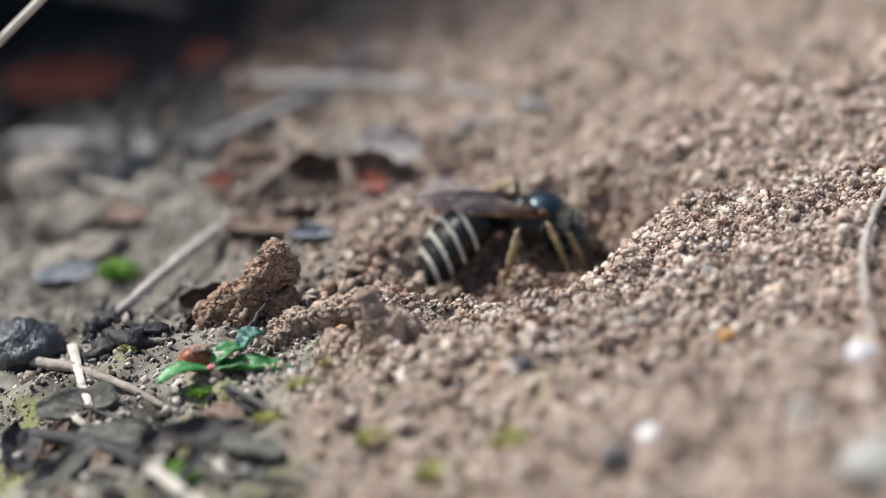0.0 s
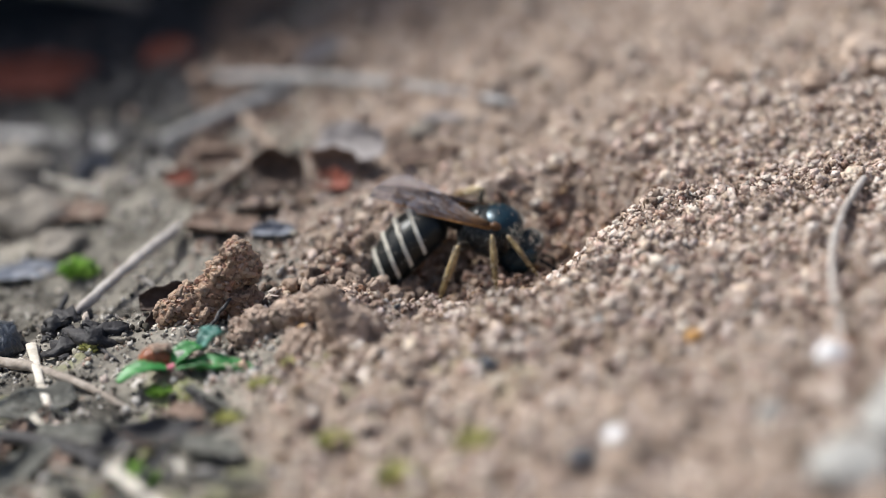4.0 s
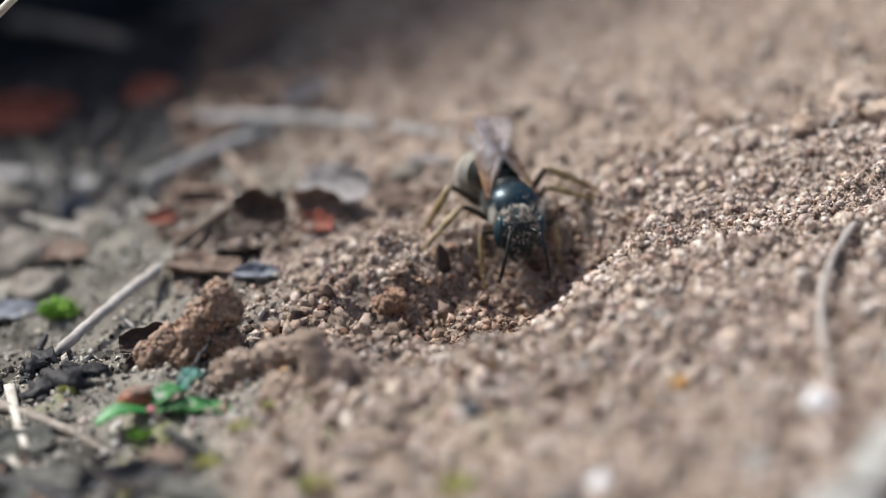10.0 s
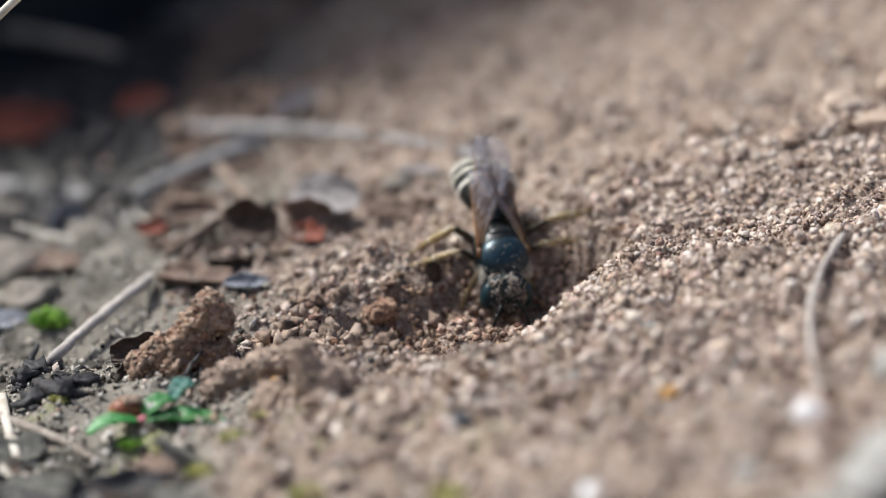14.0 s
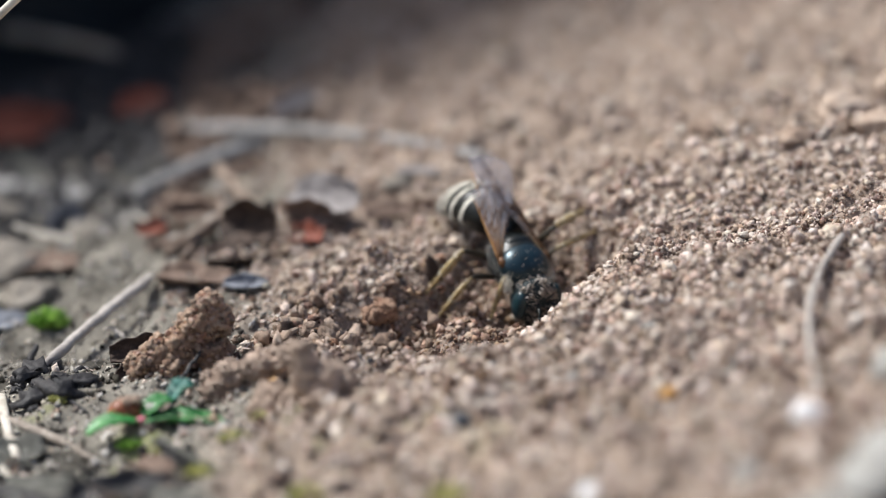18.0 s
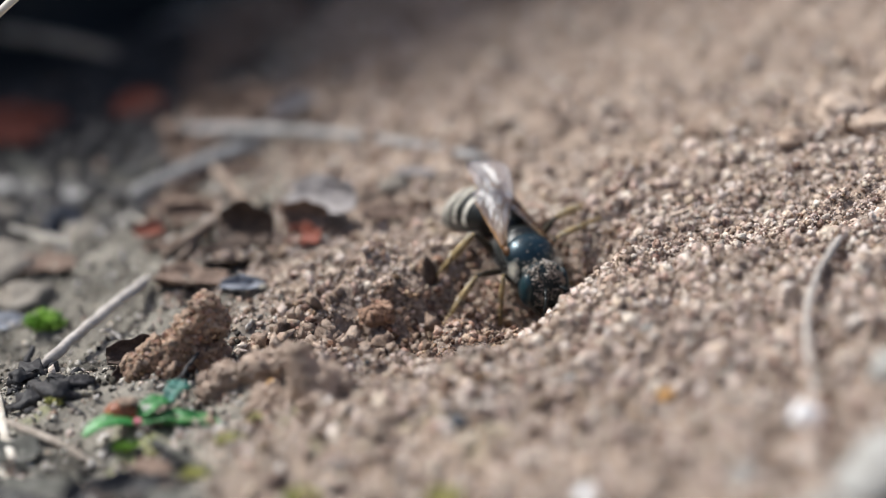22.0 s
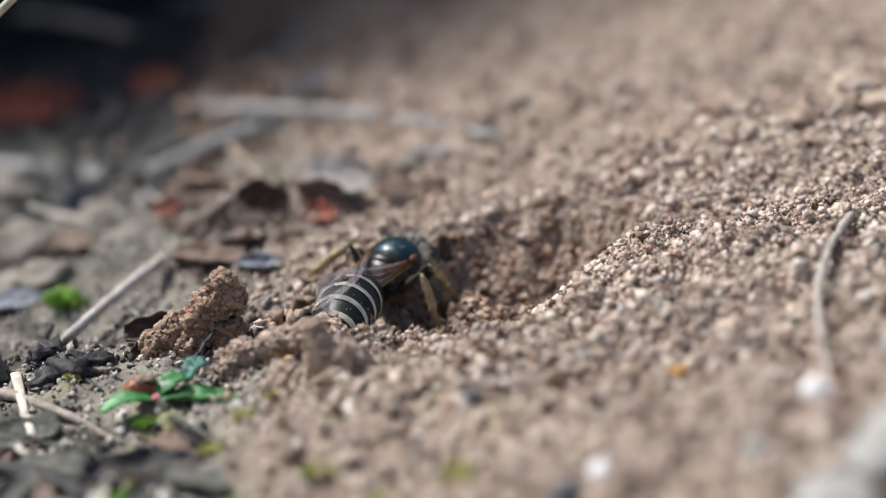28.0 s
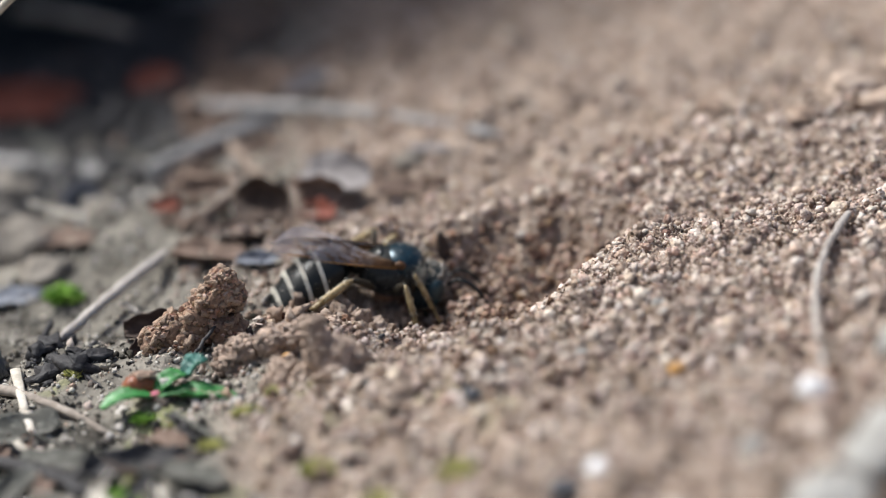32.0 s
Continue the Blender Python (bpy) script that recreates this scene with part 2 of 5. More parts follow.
def ground_material():
    """Pinkish dug soil to the right, a paler mossy crust to the left, joined along a wandering edge."""
    m = material("soil_ground", SOIL, 420, 0.95, 1.0, 0.00025)
    n, k = m.node_tree.nodes, m.node_tree.links
    b, ramp = n["Principled BSDF"], n["Color Ramp"]
    co = n.new("ShaderNodeTexCoord")
    sep = n.new("ShaderNodeSeparateXYZ")
    k.new(co.outputs["Object"], sep.inputs[0])
    edge = n.new("ShaderNodeTexNoise")
    edge.inputs["Scale"].default_value, edge.inputs["Detail"].default_value = 140, 5
    k.new(co.outputs["Object"], edge.inputs["Vector"])

    def calc(op, a, c, d=0.0):
        q = n.new("ShaderNodeMath")
        q.operation = op
        for i, v in enumerate((a, c, d)):
            if isinstance(v, float):
                q.inputs[i].default_value = v
            else:
                k.new(v, q.inputs[i])
        return q.outputs[0]

    wander = calc("MULTIPLY_ADD", edge.outputs["Fac"], 0.012, 0.0005)
    left = calc("ADD", sep.outputs["X"], wander)
    left = calc("MULTIPLY_ADD", left, -280.0, 0.3)
    left = calc("MINIMUM", calc("MAXIMUM", left, 0.0), 1.0)
    crust = n.new("ShaderNodeValToRGB")
    el = crust.color_ramp.elements
    el[0].position, el[0].color = 0.3, (0.035, 0.031, 0.025, 1)
    el[1].position, el[1].color = 0.68, (0.27, 0.247, 0.21, 1)
    e = n.new("ShaderNodeTexNoise")
    e.inputs["Scale"].default_value, e.inputs["Detail"].default_value = 330, 6
    k.new(co.outputs["Object"], e.inputs["Vector"])
    k.new(e.outputs["Fac"], crust.inputs["Fac"])
    moss = n.new("ShaderNodeTexNoise")
    moss.inputs["Scale"].default_value, moss.inputs["Detail"].default_value = 210, 4
    k.new(co.outputs["Object"], moss.inputs["Vector"])
    green = calc("MULTIPLY_ADD", moss.outputs["Fac"], 7.0, -4.0)
    front = calc("MULTIPLY_ADD", sep.outputs["Y"], -160.0, -0.4)
    green = calc("MULTIPLY", calc("MINIMUM", calc("MAXIMUM", green, 0.0), 0.6), calc("MINIMUM", calc("MAXIMUM", front, 0.0), 1.0))
    one = n.new("ShaderNodeMixRGB")
    k.new(left, one.inputs[0])
    k.new(ramp.outputs["Color"], one.inputs[1])
    k.new(crust.outputs["Color"], one.inputs[2])
    two = n.new("ShaderNodeMixRGB")
    two.inputs[2].default_value = (0.22, 0.24, 0.06, 1)
    west = calc("MINIMUM", calc("MAXIMUM", calc("MULTIPLY_ADD", sep.outputs["X"], -90.0, 0.5), 0.0), 1.0)
    k.new(calc("MULTIPLY", green, west), two.inputs[0])
    k.new(one.outputs[0], two.inputs[1])
    k.new(two.outputs[0], b.inputs["Base Color"])
    return m


M_GROUND = ground_material()


# ---- shaping helpers ----
def finish(bm, name, mat, smooth=True):
    me = bpy.data.meshes.new(name)
    bmesh.ops.scale(bm, vec=(MM, MM, MM), verts=bm.verts)
    bm.normal_update()
    bm.to_mesh(me)
    bm.free()
    me.materials.append(mat)
    if smooth:
        me.shade_smooth()
    return me


def part(name, bm, mat, parent=None, label="", smooth=True, m=None):
    """One mesh object under a thing or a part; m: its pose in the parent's space, in millimetres."""
    ob = new(name, finish(bm, name, mat, smooth))
    if parent is not None:
        ob.parent = parent
    if m is not None:
        ob.matrix_basis = in_metres(m)
    return tagged(ob, label)


def in_metres(m):
    m = m.copy()
    m.translation = m.translation * MM
    return m


def thing(name, label, category, m, group="", kind=""):
    ob = new(name)
    ob.empty_display_size = 0.001
    ob.matrix_basis = in_metres(m)
    return tagged(ob, label, category, group, kind)


def solid(name, bm, mat, label, category, m, group="", kind="", smooth=True):
    """A thing of one mesh."""
    ob = new(name, finish(bm, name, mat, smooth))
    ob.matrix_basis = in_metres(m)
    return tagged(ob, label, category, group, kind)


def tube(bm, pts, radii, n=8, flat=1.0):
    """A tapered tube along points; flat squashes it upright."""
    pts = [Vector(p) for p in pts]
    rings = []
    for i, p in enumerate(pts):
        d = (pts[min(i + 1, len(pts) - 1)] - pts[max(i - 1, 0)]).normalized()
        side = d.cross(Vector((0, 0, 1)))
        side = side.normalized() if side.length > 1e-4 else Vector((1, 0, 0))
        up = side.cross(d)
        rings.append([bm.verts.new(p + radii[i] * (math.cos(a) * side + flat * math.sin(a) * up)) for a in (2 * math.pi * j / n for j in range(n))])
    for r, s in zip(rings, rings[1:]):
        for j in range(n):
            bm.faces.new((r[j], r[(j + 1) % n], s[(j + 1) % n], s[j]))
    bm.faces.new(rings[0][::-1])
    bm.faces.new(rings[-1])


def curve(a, b, n, bow=(0, 0, 0), jitter=0.0, seed=0):
    rnd = random.Random(seed)
    a, b, bow = Vector(a), Vector(b), Vector(bow)
    return [a.lerp(b, i / (n - 1)) + bow * math.sin(math.pi * i / (n - 1)) + Vector([rnd.uniform(-jitter, jitter) for _ in range(3)]) for i in range(n)]


def blob(bm, c, r, sub=3, rough=0.15, freq=1.0, seed=0, turn=None, fine=0.0):
    """An uneven lump: an icosphere pushed in and out by noise at two scales."""
    made = bmesh.ops.create_icosphere(bm, subdivisions=sub, radius=1)["verts"]
    off = Vector((seed * 7.3, seed * 3.1, seed * 5.7))
    turn = turn or Matrix.Identity(3)
    for v in made:
        u = v.co.normalized()
        k = 1 + rough * noise.noise(u * 1.6 * freq + off) + 0.5 * rough * noise.noise(u * 4.1 * freq + off) + fine * noise.noise(u * 11 * freq + off)
        v.co = Vector(c) + turn @ Vector((u.x * r[0] * k, u.y * r[1] * k, u.z * r[2] * k))
    return made


def sheet(bm, nx, ny, place, thick=0.03):
    """A leaf-like sheet with thickness; place(u, v) with u along it in 0..1 and v across it in -1..1."""
    top = [[Vector(place(i / nx, 2 * j / ny - 1)) for j in range(ny + 1)] for i in range(nx + 1)]
    up, low = [], []
    for i in range(nx + 1):
        a, b = [], []
        for j in range(ny + 1):
            du = top[min(i + 1, nx)][j] - top[max(i - 1, 0)][j]
            dv = top[i][min(j + 1, ny)] - top[i][max(j - 1, 0)]
            w = du.cross(dv)
            w = w.normalized() if w.length > 1e-9 else Vector((0, 0, 1))
            a.append(bm.verts.new(top[i][j] + w * thick / 2))
            b.append(bm.verts.new(top[i][j] - w * thick / 2))
        up.append(a)
        low.append(b)
    for i in range(nx):
        for j in range(ny):
            bm.faces.new((up[i][j], up[i + 1][j], up[i + 1][j + 1], up[i][j + 1]))
            bm.faces.new((low[i][j], low[i][j + 1], low[i + 1][j + 1], low[i + 1][j]))
    for i in range(nx):
        bm.faces.new((up[i][0], low[i][0], low[i + 1][0], up[i + 1][0]))
        bm.faces.new((up[i][ny], up[i + 1][ny], low[i + 1][ny], low[i][ny]))
    for j in range(ny):
        bm.faces.new((up[0][j], up[0][j + 1], low[0][j + 1], low[0][j]))
        bm.faces.new((up[nx][j], low[nx][j], low[nx][j + 1], up[nx][j + 1]))


def on(x, y, dz=0.0, rx=0, ry=0, rz=0):
    """A pose on the soil at x, y, in millimetres."""
    return pose(x, y, soil(x, y) + dz, rx, ry, rz)


# soil surface, in millimetres: x to the right, y ahead, z up
def soil(x, y):
    z = 26 * math.tanh(0.22 * x / 26)
    # the dug hollow, steep in front, gentle behind
    a = 0.82 * (x - 2.6) + 0.57 * (y - 1.9)
    b = -0.57 * (x - 2.6) + 0.82 * (y - 1.9)
    ra = 7.2 if a > 0 else 9.5
    rb = 5.0 + 4.0 * max(0.0, min(1.0, (2 - a) / 5)) if b < 0 else 6.0
    e = math.hypot(a / ra, b / rb)
    soft = 0.75 - 0.3 * max(0.0, min(1.0, (a - 1) / 4)) - (0.2 * max(0.0, min(1.0, (a + 2) / 3)) if b < 0 else 0.0)
    soft = max(0.42, soft)
    k = max(0.0, min(1.0, (1.06 - e) / soft))
    z -= 2.9 * k * k * (3 - 2 * k)
    # the shaft at the head of the hollow
    z -= 1.5 * math.exp(-(((x - 4.0) / 1.3) ** 2 + ((y - 2.9) / 1.2) ** 2))
    # the run of thrown-out spoil, the heap in front of it and the swell of the rim
    z -= 1.1 * math.exp(-(((x + 3.8) / 3.0) ** 2 + ((y - 1.2) / 2.8) ** 2))
    z += 0.9 * math.exp(-(((x + 5.6) / 3.0) ** 2 + ((y + 6.0) / 2.2) ** 2))
    z += 0.5 * math.exp(-(((x - 8.5) / 5.0) ** 2 + ((y + 2.2) / 2.6) ** 2))
    near = 1 / (1 + (x * x + y * y) / 90000)
    z += near * 0.13 * (math.sin(0.9 * x + 0.7 * y) + math.sin(1.3 * y - 0.5 * x + 1) + 0.8 * math.sin(1.9 * x - 1.1 * y + 2))
    z += near * 0.30 * (math.sin(0.23 * x + 0.31 * y + 0.5) + math.sin(0.37 * y - 0.19 * x))
    return z


# ---- the ground: one sheet, fine in the middle, out to the horizon ----
def top(x, y):
    """The soil with its lumps and dents."""
    z = soil(x, y)
    p = Vector((x, y, z))
    rough = 0.5 + 0.5 / (1 + math.exp(-(x + 7.5)))
    return z + rough * (0.36 * noise.noise(p * 0.5) + 0.42 * noise.noise(p * 1.1) + 0.26 * noise.noise(p * 2.6) + 0.10 * noise.noise(p * 5.0))


def build_ground():
    n = 420
    u = np.linspace(-1, 1, n)
    xs = 44 * u + 1e5 * u ** 17
    ys = 10 + 58 * u + 1e5 * u ** 17
    co = np.zeros((n * n, 3))
    i = 0
    for y in ys:
        for x in xs:
            z = soil(x, y)
            if -30 < x < 32 and -42 < y < 80:
                z = top(x, y)
            co[i] = x * MM, y * MM, z * MM
            i += 1
    q = np.arange(n * n).reshape(n, n)
    faces = np.stack([q[:-1, :-1], q[:-1, 1:], q[1:, 1:], q[1:, :-1]], -1).reshape(-1, 4)
    me = bpy.data.meshes.new("ground")
    me.vertices.add(n * n)
    me.vertices.foreach_set("co", co.ravel())
    me.loops.add(faces.size)
    me.loops.foreach_set("vertex_index", faces.ravel())
    me.polygons.add(len(faces))
    me.polygons.foreach_set("loop_start", np.arange(0, faces.size, 4))
    me.update(calc_edges=True)
    me.shade_smooth()
    me.materials.append(M_GROUND)
    return tagged(new("ground", me), "bare pinkish-brown crumbly soil with a dug hollow", "soil", kind="structure")


ground = build_ground()


# ---- clods of soil ----
def crumb_cluster(bm, n, seed, sub=0):
    """Several small lumps grown together, about 1 in radius."""
    rng = random.Random(seed)
    for k in range(n):
        d = Vector([rng.gauss(0, 1) for _ in range(3)]).normalized() * rng.uniform(0.25, 0.62)
        s = rng.uniform(0.38, 0.66)
        blob(bm, (d.x, d.y * 0.9, d.z * 0.75), (s, s * rng.uniform(0.7, 1), s * rng.uniform(0.7, 1)), sub, 0.8, 1.3, seed * 13 + k)


CRUMBS = []
for i in range(6):
    bm = bmesh.new()
    blob(bm, (0, 0, 0), (1, 0.85, 0.8), 2, 1.0, 1.6, 700 + i, fine=0.25)
    me = finish(bm, "crumb", M_RED)
    pale = me.copy()
    pale.materials[0] = M_GRAIN
    pale.materials[0] = M_PALECORE
    rust = me.copy()
    rust.materials[0] = M_RUST
    CRUMBS.append({M_RED.name: me, M_CLOD.name: pale, M_GRAIN.name: pale, M_RUST.name: rust})


CORE = {M_RED.name: M_REDCORE, M_RUST.name: M_RUST, M_GRAIN.name: M_PALECORE, M_CLOD.name: M_PALECORE}  # what a clod's lumps are made of


SKIN = {M_GRAIN.name: M_PALECORE, M_CLOD.name: M_PALECORE}


def crumbed(label, m, cores, n, size, seed, mat):
    """A clod: lumps that carry a skin of crumbs; cores are centre and radius. The larger crumbs are parts."""
    rnd = random.Random(seed)
    t = thing("soil_clod", label, "clod", m, "clods")
    for i, (c, r) in enumerate(cores):
        bm = bmesh.new()
        blob(bm, c, (r, r, r), 3, 0.4, 1.3, seed + i, fine=0.12)
        part("lump", bm, CORE.get(mat.name, mat), t)
    bm = bmesh.new()
    for k in range(n):
        c, r = rnd.choice(cores)
        d = Vector([rnd.gauss(0, 1) for _ in range(3)]).normalized()
        spot = Vector(c) + d * r * rnd.uniform(0.93, 1.08)
        if k < min(n // 5, 170):
            s = rnd.uniform(size[1], size[1] * 1.7)
            ob = new("crumb", CRUMBS[k % 6][mat.name])
            ob.parent = t
            ob.matrix_basis = in_metres(pose(*spot, rnd.uniform(0, 360), rnd.uniform(0, 360), 0)) @ Matrix.Scale(s, 4)
        else:
            s = rnd.uniform(*size)
            blob(bm, spot, (s, s * rnd.uniform(0.7, 1), s * rnd.uniform(0.7, 1)), 0, 0.9, 1.2, rnd.randrange(999))
    skin = part("crumb_skin", bm, SKIN.get(mat.name, mat), t)
    skin.data.shade_flat()
    tagged(skin, kind="stuff")


crumbed("reddish-brown crumbly clod of soil leaning on the ground", on(-11.1, -3.6, -0.2), [((-1.9, 0, 0.4), 0.7), ((-1.1, 0.1, 0.95), 0.75), ((-0.2, 0.0, 1.35), 0.8), ((0.45, 0.1, 2.2), 0.75), ((1.0, 0.1, 3.25), 0.55), ((0.9, 0.3, 0.8), 1.0), ((1.35, 0.2, 2.5), 0.66), ((-0.6, -0.3, 0.5), 0.7)], 1900, (0.07, 0.16), 3, M_RED)
crumbed("peaked pinkish-brown clod of loose soil", on(-5.1, -10.4, -0.2), [((-0.6, 0, 1.9), 0.55), ((-0.35, 0, 1.2), 0.8), ((0.35, 0, 1.1), 0.85), ((-0.75, 0, 2.5), 0.32), ((0.9, 0.1, 0.9), 0.75), ((0.2, -0.2, 0.4), 1.0)], 1100, (0.06, 0.13), 17, M_GRAIN)
crumbed("rounded brown clod of soil in the spoil", on(-9.1, -6.6, -0.25), [((-0.5, 0, 0.5), 0.65), ((0.3, 0.2, 0.65), 0.7), ((0, 0, 1.0), 0.6)], 800, (0.07, 0.15), 29, M_CLOD)
crumbed("knobbly brown clod of soil in the spoil", on(-7.3, -6.9, -0.25), [((-0.5, 0, 0.5), 0.6), ((0.4, 0.2, 0.6), 0.65), ((0.9, 0, 1.0), 0.5)], 700, (0.07, 0.15), 31, M_GRAIN)
crumbed("low brown clod of crumbly soil in the spoil", on(-6.9, -10.2, -0.3), [((-0.5, 0, 0.35), 0.65), ((0.5, 0.1, 0.5), 0.7), ((1.2, 0, 0.2), 0.55), ((-0.2, 0.6, 0.8), 0.6)], 800, (0.07, 0.15), 41, M_CLOD)
crumbed("rust-coloured crumbly clod beside the hollow", on(-2.7, 2.7, -0.15), [((-0.3, 0, 0.35), 0.4), ((0.25, 0.1, 0.55), 0.45)], 260, (0.06, 0.14), 53, M_RUST)
crumbed("knobbly clod of crumbly soil in the spoil run", on(-5.6, -3.2, -0.2), [((-0.4, 0, 0.3), 0.5), ((0.4, 0.1, 0.35), 0.45)], 150, (0.05, 0.12), 67, M_CLOD)

# larger pale clods in the background, x, y, size
for i, (x, y, s) in enumerate(((-20.5, 15, 2.2), (-17, 19, 1.1), (-22.5, 22, 2.4), (19, 13, 1.2), (16.5, 10.5, 0.9), (20.5, 11, 1.1), (12.5, 14.5, 0.8), (-2.0, 17.5, 0.9), (1.5, 21, 0.8), (22, 17, 1.3), (-19, 10.5, 1.4))):
    bm = bmesh.new()
    blob(bm, (0, 0, 0), (s, s * 0.9, s * 0.6), 3, 0.5, 1.1, 60 + i, fine=0.1)
    solid("soil_clod", bm, M_CRUSTCLOD if x < 0 else M_CLOD, "weathered clod of pale soil half sunk in the ground", "clod", on(x, y, s * 0.15, 0, 0, i * 67), "clods")

# ---- stones ----
STONES = (
    (14.6, -23.6, 0.62, 0.8, M_WHITE, "small white pebble lying on the soil"),
    (17.6, -31.5, 2.6, 0.55, M_PALE, "large pale bluish-grey stone half sunk in soil"),
    (14.6, -34.5, 2.0, 0.5, M_PALE, "pale grey stone half sunk in soil"),
    (18.6, -20.2, 1.3, 0.6, M_PALE, "pale grey stone in the soil"),
    (12.0, -27.5, 0.7, 0.6, M_PALE, "small pale stone pressed into the soil"),
    (5.9, -26.8, 0.6, 0.6, M_WHITE, "small whitish pebble pressed into the soil"),
    (0.9, -16.6, 0.42, 0.8, M_BLACK, "small black pebble on loose soil"),
    (-3.4, -13.2, 0.4, 0.7, M_BLACK, "small dark pebble in the spoil"),
    (4.5, -28.0, 0.8, 0.6, M_BLACK, "dark grey pebble in the soil"),
    (5.6, -13.4, 0.32, 0.8, M_PALE, "tiny pale pebble on loose soil"),
    (9.0, -9.8, 0.34, 0.8, M_PALE, "tiny grey pebble on loose soil"),
    (9.5, -16.2, 0.45, 0.7, M_AMBER, "small orange crumb of stone in the soil"),
    (-7.1, -7.9, 0.34, 0.9, M_AMBER, "small amber crumb on the spoil"),
    (-1.2, -4.6, 0.16, 0.9, M_AMBER, "tiny amber crumb on the spoil"),
    (10.6, 1.0, 0.36, 0.8, M_PALE, "tiny pale pebble on the rim of the hollow"),
    (-21.6, -2.6, 1.9, 0.62, M_BLACK, "black glinting stone among litter"),
)
for i, (x, y, r, squash, mat, label) in enumerate(STONES):
    bm = bmesh.new()
    blob(bm, (0, 0, 0), (r, r * 0.85, r * squash), 3, 0.35, 1.0, 100 + i, fine=0.05)
    solid("pebble" if r < 1 else "stone", bm, mat, label, "stone", on(x, y, r * squash * 0.45, 0, 0, i * 53))

# the dark rock behind, undercut; its unseen height is added to shade the litter
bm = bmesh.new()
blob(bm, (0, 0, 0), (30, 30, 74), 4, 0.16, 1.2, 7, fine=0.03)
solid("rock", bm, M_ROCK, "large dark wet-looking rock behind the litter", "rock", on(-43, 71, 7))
# an added second rock, out of view, that blocks light from the far bank
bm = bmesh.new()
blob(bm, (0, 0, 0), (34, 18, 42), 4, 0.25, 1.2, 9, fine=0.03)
solid("rock", bm, M_ROCK, "unseen dark rock added to shade the far soil bank", "rock", on(8, 83, 12))
bm = bmesh.new()
blob(bm, (0, 0, 0), (1.6, 1.2, 1.0), 3, 0.35, 1.2, 19)
solid("stone", bm, M_BARK, "dark brown stone on the far soil", "stone", on(-7.2, 52, 0.4))


# ---- sticks, twigs and straws ----
def stick(name, a, b, r, mat, label, bow=(0, 0, 0), taper=0.7, n=14, jitter=0.04, seed=0, lift=None, flat=1.0, category="twig"):
    """A stick from a to b, x and y on the soil; lift: heights of its two ends above it."""
    l0, l1 = lift or (r * 0.7, r * 0.7)
    pa, pb = Vector((a[0], a[1], soil(*a) + l0)), Vector((b[0], b[1], soil(*b) + l1))
    pts = curve((0, 0, 0), pb - pa, n, bow, jitter, seed)
    rnd = random.Random(seed)
    radii = [r * (1 + (taper - 1) * i / (n - 1)) * rnd.uniform(0.88, 1.12) for i in range(n)]
    radii[0] *= 0.7
    radii[-1] *= 0.6
    bm = bmesh.new()
    tube(bm, pts, radii, 9, flat)
    return solid(name, bm, mat, label, category, pose(*pa))


stick("twig", (-17.6, -0.2), (-13.4, 9.4), 0.24, M_STICK, "pale weathered twig lying on the crust", (0.1, 0, 0.25), 1.15, seed=1, lift=(0.5, 0.35))
stick("twig", (-18.9, -2.0), (-17.1, 0.9), 0.3, M_BARK, "charred broken twig end", (0, 0, 0.1), 0.9, seed=2, lift=(0.15, 0.55))
stick("twig", (-15.3, 4.8), (-14.3, 3.6), 0.12, M_STICK, "short side spur of pale twig", (0, 0, 0.15), 0.5, seed=3, lift=(0.5, 0.05))
stick("root", (-17.4, -2.6), (-15.2, -7.0), 0.13, M_BARK, "thin dark curved rootlet on the crust", (-0.35, 0, 0.25), 0.6, seed=4)
stick("twig", (-18.6, 1.0), (-18.2, 2.2), 0.22, M_BARK, "charred curled bark shred standing up", (0, 0, 0.2), 0.5, seed=5, lift=(0.1, 1.1))
stick("twig", (-11.0, 23.2), (-7.4, 10.6), 0.30, M_BROWN, "brown dry twig propped over a hollow", (0, 0, 0.1), 0.9, seed=6, lift=(1.6, 0.2))
stick("twig", (-9.6, 14.4), (-12.9, 11.6), 0.26, M_BROWN, "brown dry twig crossing another", (0, 0, 0.1), 0.9, seed=7, lift=(1.1, 0.2))
stick("twig", (-15.2, 23.8), (-9.6, 26.4), 0.42, M_GREYSTICK, "thick grey weathered twig in the litter", (0, 0, 0.1), 0.9, seed=8, lift=(0.5, 0.9))
stick("twig", (-25.5, 32.0), (-17.3, 24.3), 0.45, M_GREYSTICK, "thick pale grey twig in the litter", (0, 0, 0.2), 0.9, seed=9, lift=(0.6, 0.5))
stick("twig", (-14.0, 31.0), (2.5, 17.6), 0.32, M_GREYSTICK, "long thin grey stick across the far soil", (0.3, 1.2, 0.2), 0.8, 20, 0.04, 10, (0.6, 0.3))
stick("twig", (-12.2, 11.0), (-9.4, 17.2), 0.16, M_BROWN, "thin brown twig leaning under another", (0, 0, 0.1), 0.9, seed=61, lift=(0.2, 0.9))
stick("twig", (-8.9, 9.9), (-10.6, 15.2), 0.14, M_BROWN, "thin dark twig in a hollow", (0, 0, 0.1), 0.9, seed=62, lift=(0.1, 1.1))
stick("root", (17.5, -4.2), (15.3, -20.3), 0.18, M_STICK, "thin pale curved rootlet lying on soil", (-0.9, 0, 0.3), 0.8, 20, 0.03, 11, (0.45, 0.12))
stick("root", (-23.6, -1.8), (-14.6, -10.9), 0.30, M_ROOT, "long brown-grey root bowed over the litter", (0.2, 0.2, 0.6), 0.55, 20, 0.04, 12, (0.35, 0.1))
straw = thing("straw", "flattened whitish straw, split at its end, in the litter", "straw", on(-18.5, -8.6))
